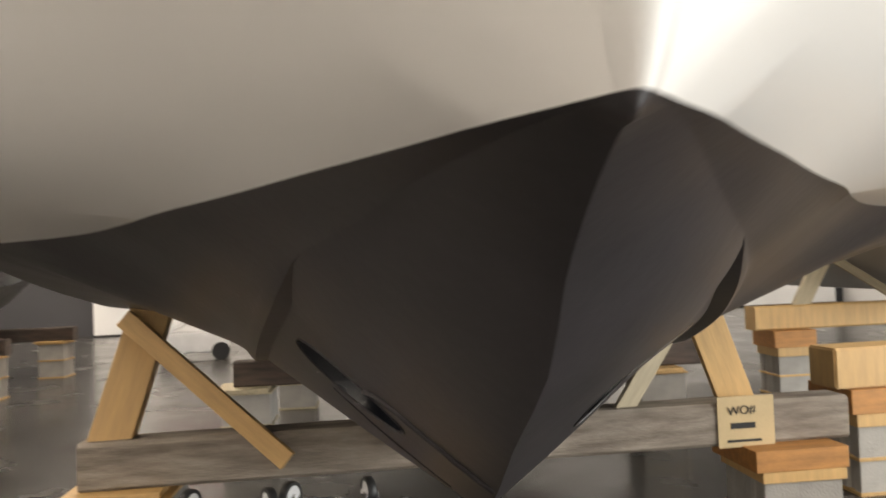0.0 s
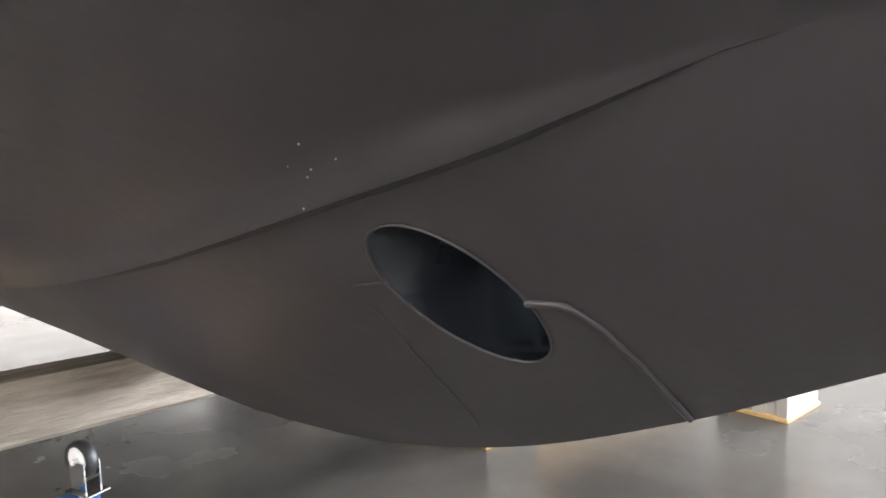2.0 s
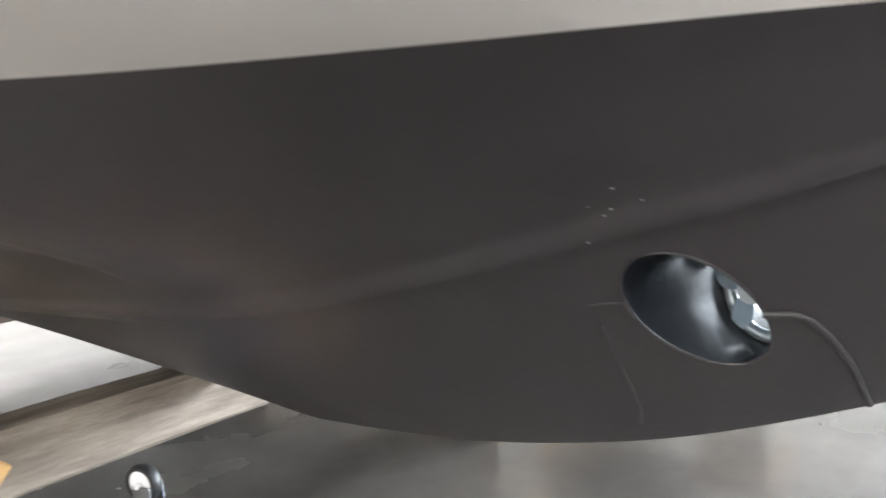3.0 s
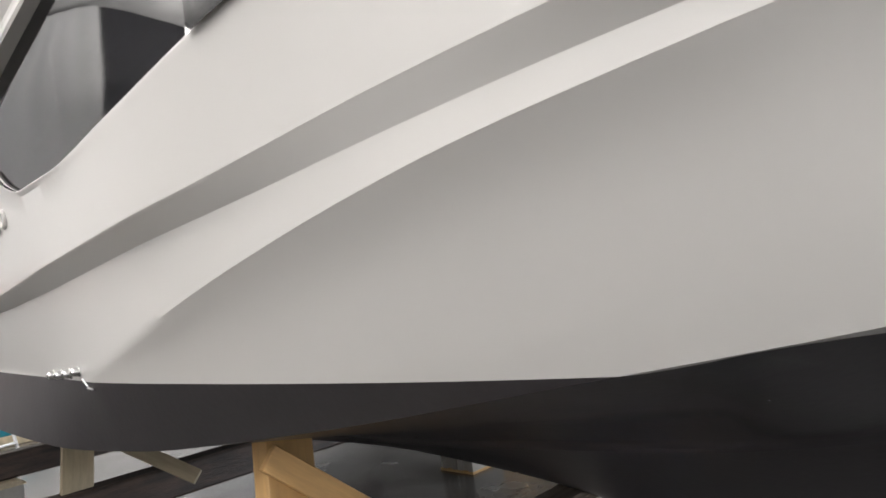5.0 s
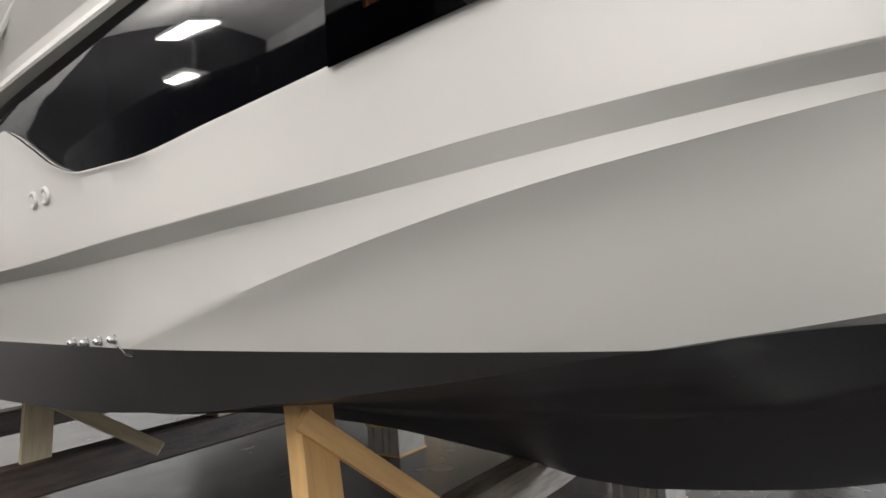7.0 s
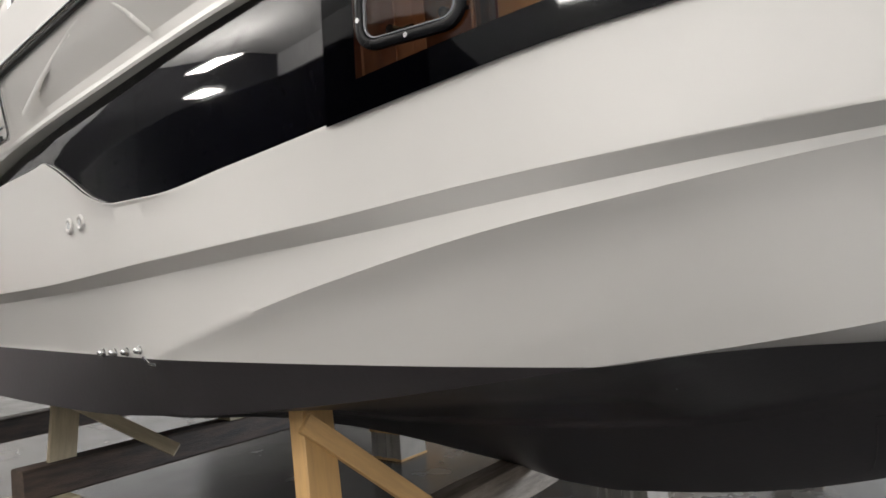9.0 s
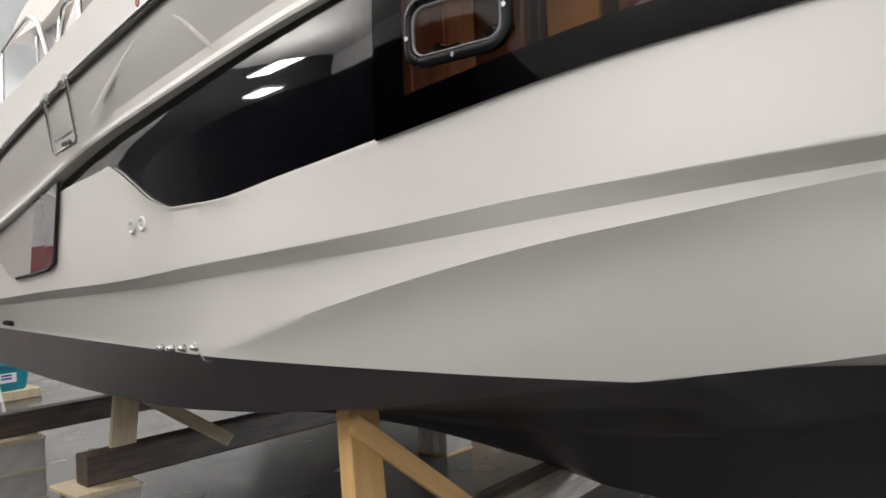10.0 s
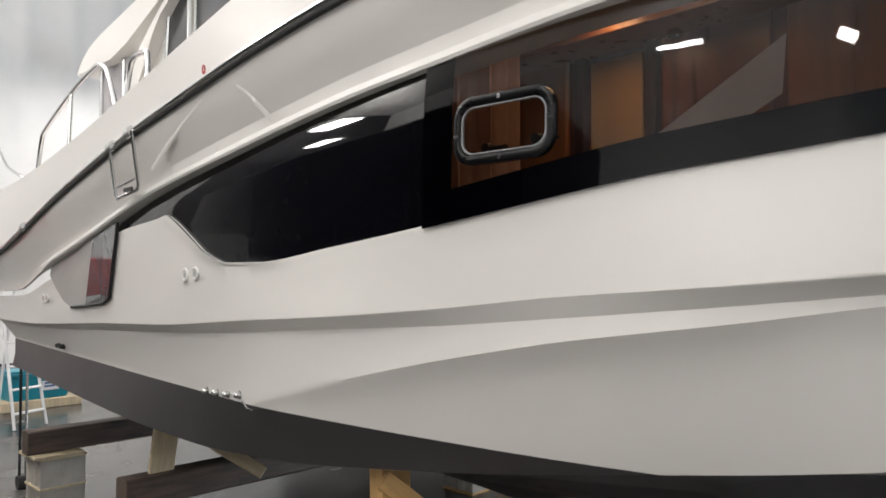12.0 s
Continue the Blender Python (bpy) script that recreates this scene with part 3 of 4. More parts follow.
cabin = part("cabin_lining", (lambda bm: (box(bm, -0.90, -0.86, 0.10, 3.4, 2.32, 3.27), bm)[1])(bmesh.new()), MAHOG, yacht, "varnished red-brown cabin joinery")
inside("cabin_sole", -1.08, -0.90, 0.35, 3.4, 2.30, 2.32, MAHOG, "cabin shelf")
inside("cabin_headlining", -1.62, -0.86, 0.75, 3.4, 3.27, 3.29, OAKLIGHT, "pale brown headlining")
inside("bulkhead", -1.85, -0.90, 3.36, 3.40, 2.32, 3.27, MAHOG, "varnished bulkhead")
inside("bulkhead", -1.04, -0.90, 0.20, 0.24, 2.32, 3.27, MAHOG, "varnished bulkhead")
door = inside("cabin_door", -0.925, -0.905, 1.775, 2.035, 2.40, 3.17, OAKLIGHT, "pale yellow lit locker door", 0.006)
inside("door_jamb", -0.945, -0.90, 2.06, 2.11, 2.33, 3.26, DARKWOOD, "dark door jamb")
inside("door_jamb", -0.945, -0.90, 1.70, 1.745, 2.33, 3.26, DARKWOOD, "dark door jamb")
inside("panel", -0.935, -0.905, 2.16, 2.95, 2.34, 3.24, OAKMID, "orange-brown veneer panel", 0.006)
inside("panel", -0.935, -0.905, 0.30, 1.18, 2.34, 3.24, OAKMID, "orange-brown veneer panel", 0.006)
inside("panel", -0.925, -0.905, 1.24, 1.68, 2.34, 3.24, MAHOG, "red-brown veneer panel", 0.006)
inside("cabin_shelf", -1.15, -0.905, 0.30, 2.95, 3.20, 3.225, OAKMID, "veneered cornice")
bm = bmesh.new()
grid = []
for i in range(61):
    y = -1.86 + 0.62 * i / 60
    w_ = 0.03 * math.sin(i * 0.75) + 0.012 * math.sin(i * 1.9)
    grid.append([(y, 2.16 + w_ * (1 - 0.25 * k / 6), 2.36 + 0.86 * k / 6) for k in range(7)])
sheet(bm, grid)
part("curtain", bm, CURTAIN, cabin, "pleated pinkish brown curtain", smooth=60)
# Grey triangle drawn in place of a reflection in the window glass.
bm = bmesh.new()
v = [bm.verts.new((-1.60, s, z)) for s, z in ((1.534, 2.537), (0.90, 2.89), (0.912, 2.732), (1.086, 2.643), (1.228, 2.565))]
bm.faces.new(v)
bmesh.ops.solidify(bm, geom=bm.faces[:], thickness=0.008)
part("reflection_panel", bm, PALEGREY, cabin, "grey triangle standing in for a reflection in the window")
spot = inside("spotlight", -1.01, -0.96, 1.56, 1.61, 3.165, 3.20, STEEL, "small cabin spotlight", 0.008)
# Lamps and glowing discs added to light the cabin; the spotlight itself is unlit.
for y, x, e in ((1.75, -1.25, 1.5), (0.85, -1.10, 0.8), (1.45, -1.35, 0.5)):
    lamp = area_lamp("cabin_lamp", 0, 0, 0, 0.12, 0.12, e, (1.0, 0.68, 0.36))
    lamp.parent = yacht
    lamp.matrix_basis = pose(x, y, 3.24)
    bm = bmesh.new()
    tube(bm, [(x, y, 3.272), (x, y, 3.25)], 0.04, 16)
    part("cabin_glow_disc", bm, WARMLAMP, cabin, "glowing disc at a lamp added to light the cabin")

# ---- fittings on the topsides ----
def dome(bm, s, z, r, out, n=14, base=0.0):
    c = Vector((-(side_p(s, z) + base), s, z))
    rings = []
    for d, q in ((0, 1.25), (0.12, 1.25), (0.16, 1.0), (0.55, 0.95), (0.8, 0.75), (0.95, 0.4), (1.0, 0.05)):
        rings.append([bm.verts.new(c + Vector((-out * d, r * q * math.cos(k * math.tau / n), r * q * math.sin(k * math.tau / n)))) for k in range(n)])
    for a, b in zip(rings, rings[1:]):
        for k in range(n):
            bm.faces.new((a[k], a[(k + 1) % n], b[(k + 1) % n], b[k]))
    bm.faces.new(rings[-1])


for s, z in ((3.815, 1.628), (3.695, 1.632), (3.570, 1.640), (3.440, 1.652)):
    bm = bmesh.new()
    dome(bm, s, z, 0.017, 0.034)
    part("skin_fitting", bm, STEEL, yacht, "polished metal through-hull fitting", smooth=50)
for s in (6.42, 6.32):
    bm = bmesh.new()
    dome(bm, s, 1.668, 0.020, 0.045)
    part("skin_fitting", bm, RUBBER, yacht, "dark through-hull fitting", smooth=50)
bm = bmesh.new()
tube(bm, [(-(side_p(3.42, 1.62) + 0.004), 3.42, 1.622), (-(side_p(3.38, 1.592) + 0.004), 3.38, 1.592), (-(side_p(3.32, 1.588) + 0.004), 3.32, 1.588)], 0.007, 8)
part("earth_plate", bm, STEEL, yacht, "small metal tab")
for s, z, r in ((3.763, 2.235, 0.030), (3.643, 2.243, 0.030), (6.353, 2.043, 0.028), (6.261, 2.045, 0.028)):
    bm = bmesh.new()
    pr = side_p(s, z) + 0.004
    tube(bm, [(-pr, s + r * math.cos(k * math.tau / 16), z + r * math.sin(k * math.tau / 16)) for k in range(16)], 0.008, 8, True)
    ring_ob = part("vent_ring", bm, GEL, yacht, "white vent ring", smooth=60)
    bm = bmesh.new()
    tube(bm, [(-pr + 0.004, s, z), (-pr - 0.004, s, z)], r * 0.5, 12)
    part("vent_cap", bm, STEEL, ring_ob, "bright vent cap", smooth=40)

# aft window
bm = bmesh.new()
outline = ((4.66, 2.545), (4.69, 2.46), (4.88, 2.09), (5.0, 2.05), (5.30, 2.025), (5.65, 2.003), (5.80, 2.04), (5.95, 2.13), (6.06, 2.22))
low = [(s, z) for s, z in outline]
verts = []
top_line = [(s, lz(s) - 0.004) for s in (6.05, 5.6, 5.2, 4.9)]
flush = lambda s, z: side_p(s, min(z, wz(s) - 0.006)) + 0.012
verts = [bm.verts.new((-flush(s, z), s, z)) for s, z in low[:4] + [(5.34, 2.022), (5.09, lz(5.09) - 0.004)] + top_line[-1:]]
bm.faces.new(verts)
bmesh.ops.triangulate(bm, faces=bm.faces[:])
bmesh.ops.solidify(bm, geom=bm.faces[:], thickness=0.008)
aft_window = part("aft_window", bm, SMOKED, yacht, "smoked dark hull window")
# Light grey panel paints the white sheeting's reflection on the after glass.
bm = bmesh.new()
bm.faces.new([bm.verts.new((-flush(s, z), s, z)) for s, z in [(5.09, lz(5.09) - 0.004), (5.34, 2.022)] + low[5:] + [(6.03, lz(6.03) - 0.004), (5.6, lz(5.6) - 0.004)]])
bmesh.ops.triangulate(bm, faces=bm.faces[:])
bmesh.ops.solidify(bm, geom=bm.faces[:], thickness=0.008)
part("pale_reflection", bm, LIGHTGREY, aft_window, "light grey panel standing in for a reflection in the aft window")
bm = bmesh.new()
tube(bm, [(-(flush(s, z) + 0.002), s, z) for s, z in low[:6]], 0.011, 8)
part("window_seal", bm, RUBBER, aft_window, "black window seal", smooth=60)

# rub rail, clamps and hanging frame
bm = bmesh.new()
rail = [(-(rows_at(s)[8][0] + 0.012), s, rows_at(s)[8][1]) for s in [x * 0.15 - 0.15 for x in range(0, 54)]]
tube(bm, rail, 0.017, 10)
rub_rail = part("rub_rail", bm, STEEL, yacht, "stainless rub rail", smooth=60)
bm = bmesh.new()
tube(bm, [(-(rows_at(s)[8][0] + 0.004), s, rows_at(s)[8][1] - 0.022) for s in [x * 0.15 - 0.15 for x in range(0, 54)]], 0.012, 8)
part("rail_insert", bm, RUBBER, rub_rail, "dark rail insert", smooth=60)
for s in (4.18, 4.45, 6.32):
    bm = bmesh.new()
    q = rows_at(s)[8]
    tube(bm, [(-(q[0] + 0.014), s - 0.035, q[1] + 0.004), (-(q[0] + 0.014), s + 0.035, q[1] - 0.006)], 0.030, 12)
    part("rail_clamp", bm, STEEL, rub_rail, "metal clamp on the rail", smooth=40)
hang = lambda s, z, o=0.03: (-(side_p(s, z) + o), s, z)
bm = bmesh.new()
tube(bm, [hang(4.45, rows_at(4.45)[8][1] - 0.01), hang(4.47, 2.83), hang(4.495, 2.70), hang(4.48, 2.672), hang(4.20, 2.705), hang(4.175, 2.73), hang(4.155, 2.86), hang(4.12, rows_at(4.12)[8][1] - 0.01)], 0.010, 8)
tube(bm, [hang(4.447, 2.735), hang(4.21, 2.763)], 0.008, 8)
frame_ob = part("fender_frame", bm, STEEL, yacht, "stainless frame hung from the rail", smooth=60)
bm = bmesh.new()
c = hang(4.32, 2.715)
box(bm, c[0] - 0.006, c[0] + 0.006, 4.25, 4.38, 2.70, 2.725, 0.003)
part("frame_tab", bm, RUBBER, frame_ob)

# moulded facet lines above the ledge
for pts, w in ((((4.057, 2.794), (3.831, 2.896), (3.642, 2.970), (3.438, 3.043), (3.303, 3.083)), 0.010), (((3.094, 3.081), (3.03, 3.04), (2.977, 2.991), (2.891, 2.913)), 0.012)):
    bm = bmesh.new()
    fine = [lerp(a, b, k / 6) for a, b in zip(pts, pts[1:]) for k in range(7)]
    grid = []
    for i, (s, z) in enumerate(fine):
        swell = math.sin(math.pi * (i + 0.5) / len(fine)) ** 0.5
        grid.append([(-(side_p(s, z + d * w * 1.6) + (0.0045 * (1 - d * d) * swell - 0.002)), s, z + d * w * 1.6) for d in (-1, -0.6, -0.2, 0.2, 0.6, 1)])
    sheet(bm, grid)
    part("moulded_ridge", bm, GEL, yacht, smooth=80)

bm = bmesh.new()
tube(bm, [(-(side_p(3.333, 3.19) + 0.001), 3.333 + 0.013 * math.cos(k * math.tau / 12), 3.19 + 0.019 * math.sin(k * math.tau / 12)) for k in range(12)], 0.004, 6, True)
part("red_mark", bm, RED, yacht, "small red ring marked on the bulwark", smooth=60)

# handrails on the bulwark
def deck_rail(pts, r, label):
    bm = bmesh.new()
    fine = []
    n = len(pts)
    for i in range(n - 1):
        p0, p1, p2, p3 = [Vector(pts[max(0, min(n - 1, i + k))]) for k in (-1, 0, 1, 2)]
        for k in range(8):
            t = k / 8
            fine.append(0.5 * (2 * p1 + (p2 - p0) * t + (2 * p0 - 5 * p1 + 4 * p2 - p3) * t * t + (3 * p1 - p0 - 3 * p2 + p3) * t ** 3))
    fine.append(Vector(pts[-1]))
    tube(bm, fine, r, 10)
    return part("handrail", bm, STEEL, yacht, label, smooth=60)


bt = lambda s: (-(rows_at(s)[9][0] - 0.10), s, rows_at(s)[9][1] + 0.01)
hr = deck_rail([bt(6.42), (-2.06, 6.40, 3.26), (-2.06, 6.28, 3.34), (-2.06, 5.62, 3.50), (-2.06, 5.12, 3.575), (-2.06, 4.98, 3.56), (-2.06, 4.85, 3.47), bt(4.66)], 0.016, "bent stainless handrail on the bulwark")
bm = bmesh.new()
tube(bm, [bt(5.60), (-2.06, 5.62, 3.50)], 0.013, 10)
part("rail_post", bm, STEEL, hr, smooth=60)
deck_rail([bt(4.56), (-2.04, 4.53, 3.44), (-2.04, 4.46, 3.50), (-2.04, 4.30, 3.50), (-2.04, 4.25, 3.46), bt(4.22)], 0.016, "small stainless grab rail")
for s in (6.75, 7.1):
    bm = bmesh.new()
    q = bt(s)
    box(bm, q[0] - 0.03, q[0] + 0.03, s - 0.09, s + 0.09, q[2] - 0.015, q[2] + 0.035, 0.012, 2)
    part("cleat", bm, STEEL, yacht, "dark mooring cleat", smooth=40)
deck_rail([bt(6.72), (-2.12, 6.78, 3.02), (-2.10, 7.35, 3.16), (-2.05, 8.0, 3.42)], 0.012, "thin dark mooring line")

# ---- wheelhouse ----
def house_box(name, x0, x1, y0, y1, z0, z1, mat, label, bevel=0.02, parent=None):
    bm = bmesh.new()
    box(bm, x0, x1, y0, y1, z0, z1, bevel, 2)
    return part(name, bm, mat, parent or yacht, label, smooth=35)


bm = bmesh.new()
prof = ((2.0, 3.33), (2.7, 4.30), (5.0, 4.24), (5.62, 4.05), (5.62, 2.75), (3.6, 3.10), (3.45, 3.30))
L_ = [bm.verts.new((-1.52, s, z)) for s, z in prof]
R_ = [bm.verts.new((1.52, s, z)) for s, z in prof]
bm.faces.new(L_)
bm.faces.new(R_[::-1])
for i in range(7):
    bm.faces.new((L_[i], R_[i], R_[(i + 1) % 7], L_[(i + 1) % 7]))
house = part("wheelhouse", bm, GEL, yacht, "white wheelhouse", smooth=30)
bm = bmesh.new()
top = ((2.2, 4.36), (2.6, 4.50), (4.2, 4.42), (5.0, 4.335), (5.66, 4.268), (6.09, 4.236), (6.50, 4.20), (6.75, 4.16), (6.95, 4.09), (7.06, 4.02), (7.09, 3.985), (6.64, 3.968), (6.21, 3.945), (5.86, 3.99), (5.4, 4.10), (5.0, 4.20), (2.6, 4.33))
L_ = [bm.verts.new((-1.62, s, z)) for s, z in top]
R_ = [bm.verts.new((1.62, s, z)) for s, z in top]
bm.faces.new(L_)
bm.faces.new(R_[::-1])
for i in range(len(top)):
    k = (i + 1) % len(top)
    bm.faces.new((L_[i], R_[i], R_[k], L_[k]))
part("roof", bm, GEL, house, "white overhanging hardtop", smooth=20)
for q in (((3.0, 3.35), (3.35, 4.15), (3.95, 4.18), (3.95, 3.35)), ((4.05, 3.35), (4.05, 4.18), (4.75, 4.18), (4.75, 3.35)), ((4.86, 3.1), (4.86, 4.18), (5.20, 4.18), (5.32, 3.1))):
    bm = bmesh.new()
    bm.faces.new([bm.verts.new((-1.535, s, z)) for s, z in q])
    bmesh.ops.solidify(bm, geom=bm.faces[:], thickness=0.01)
    wpart = part("side_window", bm, SMOKED, house, "grey tinted side window")
    bm = bmesh.new()
    tube(bm, [(-1.54, s, z) for s, z in q], 0.018, 8, True)
    part("window_frame", bm, STEEL, wpart, "bright window frame", smooth=40)
for x in (-1.60, 1.50):
    bm = bmesh.new()
    fore = ((5.02, 4.14), (5.20, 4.05), (5.33, 3.95), (5.50, 3.83), (5.62, 3.69), (5.70, 3.50), (5.74, 2.9))
    back = ((5.20, 4.14), (5.39, 4.045), (5.585, 3.945), (5.79, 3.82), (5.91, 3.69), (5.99, 3.50), (6.03, 2.9))
    sheet(bm, [[(x + d, *f_) for f_ in fore] for d in (0.0, 0.10)])
    sheet(bm, [[(x + d, *b_) for b_ in back] for d in (0.0, 0.10)])
    for d in (0.0, 0.10):
        sheet(bm, [[(x + d, *q) for q in fore], [(x + d, *q) for q in back]])
    bmesh.ops.remove_doubles(bm, verts=bm.verts, dist=0.0005)
    bmesh.ops.bevel(bm, geom=[e for e in bm.edges if len(e.link_faces) == 2 and e.calc_face_angle() > 1.0], offset=0.012, segments=2, affect="EDGES")
    part("roof_arch", bm, GEL, house, "white moulded arch sweeping up to the roof", smooth=40)
for s0, s1, z0, z1 in ((6.12, 6.15, 2.85, 3.96), (6.66, 6.70, 2.7, 3.97)):
    bm = bmesh.new()
    box(bm, -1.55, -1.49, s0, s1, z0, z1, 0.008)
    part("cockpit_post", bm, STEEL, house, "cockpit enclosure post")
bm = bmesh.new()
sheet(bm, [[(-1.50 + 0.035 * math.sin(i * 1.1), 6.05 + 0.6 * i / 40, z) for z in (2.8, 3.4, 3.98)] for i in range(41)])
part("cockpit_curtain", bm, PALEGREY, house, "grey striped cockpit curtain", smooth=60)
house_box("swim_platform", -1.75, 1.75, 8.05, 8.75, 1.78, 1.86, GEL, "white swim platform")
# ---- hall ----
H = 10.0
bm = bmesh.new()
box(bm, -16, 14, -10, 21, -0.2, 0.0)
thing("floor", bm, FLOORM, pose(0, 0, 0), "stained polished concrete floor", "floor", kind="structure")
# wall_north is coloured dark so that the black glass reflects little behind it.
for name, q, mat in (("wall_north", (-16, 14, 21, 21.2), WALLDIM), ("wall_south", (-16, 14, -10.2, -10), WALLM)):
    bm = bmesh.new()
    box(bm, *q, 0, H)
    thing(name, bm, mat, pose(0, 0, 0), "painted hall wall", "wall", kind="structure")
# White strip added out of view to bounce fill light onto the hull.
bm = bmesh.new()
box(bm, -16.01, -15.98, -10.0, 21.0, 0.01, 2.5, 0.004)
thing("bounce_panel", bm, WALLM, pose(0, 0, 0), "added white bounce panel along the west wall", "cladding", kind="structure")
# Unseen wall, kept white to bounce light onto the starboard side.
bm = bmesh.new()
box(bm, -16.2, -16, -10.2, 21.2, 0, H)
thing("wall_west", bm, WALLM, pose(0, 0, 0), "white hall wall", "wall", kind="structure")
# the east wall with its open bay door
bm = bmesh.new()
box(bm, 14, 14.2, -10.2, -9.6, 0, H)
box(bm, 14, 14.2, 2.8, 21.2, 0, H)
box(bm, 14, 14.2, -9.6, 2.8, 5.0, H)
thing("wall_east", bm, WALLM, pose(0, 0, 0), "white hall wall with an open bay door", "wall", kind="structure")
bm = bmesh.new()
box(bm, -16.2, 14.2, -10.2, 21.2, H, H + 0.2)
thing("ceiling", bm, CEILM, pose(0, 0, 0), "pale hall ceiling", "ceiling", kind="structure")
area_lamp("bay_door_daylight", 13.9, -3.4, 2.6, 12.2, 4.8, 3600, (0.82, 0.91, 1.0), (0, -0.5, 1.6))
# folds of the white sheeting on the far wall
bm = bmesh.new()
grid = []
for i in range(421):
    x = -7.5 + 21 * i / 420
    fold = 0.05 * noise.noise((x * 1.3, 0, 0)) + 0.025 * math.sin(x * 7 + 2 * noise.noise((x, 1, 0)))
    grid.append([(x, 20.6 + fold * (0.4 + 0.6 * k / 8), 0.05 + (H - 0.2) * k / 8) for k in range(9)])
sheet(bm, grid)
thing("wall_sheeting", bm, WALLM, pose(0, 0, 0), "white plastic sheeting hung on the wall", "sheeting", kind="structure", smooth=60)


def hall_light(x, y, watts=250, z=7.0):
    ob = holder("ceiling_light", pose(x, y, z), "white rectangular hall ceiling light", "ceiling light", "hall lights")
    bm = bmesh.new()
    box(bm, -0.35, 0.35, -0.6, 0.6, -0.02, 0.06, 0.01)
    part("housing", bm, CEILM, ob)
    bm = bmesh.new()
    box(bm, -0.32, 0.32, -0.57, 0.57, -0.03, -0.022)
    part("diffuser", bm, LAMP, ob, "glowing diffuser")
    for dy in (-0.45, 0.45):
        bm = bmesh.new()
        tube(bm, [(0, dy, 0.05), (0, dy, H - z + 0.005)], 0.008, 6)
        part("hanger", bm, STEEL, ob)
    area_lamp("hall_lamp", x, y, z - 0.05, 0.64, 1.14, watts, (1.0, 0.955, 0.90))
    # Added fill lamp, aimed up to brighten the ceiling that the glass reflects.
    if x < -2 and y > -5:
        area_lamp("ceiling_fill", x, y, z + 0.08, 0.6, 1.1, 1200 if y > 5 else 340, (1.0, 0.955, 0.90), (x, y + 0.001, H))


# Mostly unseen; places and watts are set to light the hull and reflections.
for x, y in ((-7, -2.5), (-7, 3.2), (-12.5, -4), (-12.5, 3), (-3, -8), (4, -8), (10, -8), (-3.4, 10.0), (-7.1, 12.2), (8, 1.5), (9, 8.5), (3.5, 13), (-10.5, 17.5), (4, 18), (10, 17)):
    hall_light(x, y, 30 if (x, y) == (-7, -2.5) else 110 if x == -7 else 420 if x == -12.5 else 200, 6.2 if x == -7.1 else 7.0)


# ---- cribbing ----
def timber(x0, x1, y, z0, h, w, mat, rz, label):
    bm = bmesh.new()
    n = 24
    L = x1 - x0
    rings = []
    for i in range(n + 1):
        x = L * i / n
        c = 0.016
        prof = [(-w / 2 + c, 0), (w / 2 - c, 0), (w / 2, c), (w / 2, h - c), (w / 2 - c, h), (-w / 2 + c, h), (-w / 2, h - c), (-w / 2, c)]
        rings.append([bm.verts.new((x, a + 0.006 * noise.noise((x * 2.5, a * 9, b * 9)), b + (0.005 * noise.noise((x * 2, a * 7, b * 7 + 5)) if 0.02 < b else 0))) for a, b in prof])
    for a, b in zip(rings, rings[1:]):
        for k in range(8):
            bm.faces.new((a[k], a[(k + 1) % 8], b[(k + 1) % 8], b[k]))
    bm.faces.new(rings[0])
    bm.faces.new(rings[-1][::-1])
    return thing("cribbing_timber", bm, mat, pose(x0, y, z0, 0, 0, rz), label, "timber", "cribbing timbers")


timber(-1.32, 2.32, 3.477, 0.58, 0.21, 0.19, TIMBER, 1.6, "weathered grey timber beam across concrete block stacks")
timber(-1.18, 2.9, 6.345, 0.58, 0.21, 0.19, DARKTIMBER, -1, "dark stained timber beam across block stacks")
timber(-1.15, 3.0, 8.52, 0.58, 0.21, 0.19, DARKTIMBER, -1, "dark stained timber beam across block stacks")


def plank(name, a, b, w, t, mat, label, group, face=(0, -1, 0), foot=False, head=False):
    """A board from a to b, w wide, t thick; face: the way that its broad side looks."""
    a, b = Vector(a), Vector(b)
    d = b - a
    zax = d.normalized()
    yax = (Vector(face) - zax * zax.dot(Vector(face))).normalized()
    xax = yax.cross(zax)
    m = Matrix((xax, yax, zax)).transposed().to_4x4()
    m.translation = a
    bm = bmesh.new()
    vs = box(bm, -w / 2, w / 2, -t / 2, t / 2, 0, d.length, 0.003)
    inv = m.inverted()
    for v in vs:
        if not v.is_valid:
            continue
        if foot and v.co.z < 0.02:  # sawn level
            q = m @ v.co
            q += zax * ((a.z - q.z) / zax.z)
            v.co = inv @ q
    return thing(name, bm, mat, m, label, name.replace("_", " "), group)


plank("support_post", (-1.195, 3.475, 0.793), (-1.035, 3.69, 1.44), 0.184, 0.085, PINE, "new pine support post under the chine", "support posts", foot=True)
plank("diagonal_brace", (-1.165, 3.585, 1.325), (-0.41, 3.375, 0.665), 0.089, 0.038, PINE, "pine brace nailed across a support post", "braces")
plank("support_post", (-0.90, 6.33, 0.793), (-0.83, 6.33, 1.36), 0.184, 0.038, PALEPINE, "pale knotty pine support post under the chine", "support posts", foot=True)
plank("diagonal_brace", (-0.83, 6.28, 1.17), (-0.40, 5.76, 0.79), 0.089, 0.038, PALEPINE, "pale pine brace nailed across a support post", "braces")
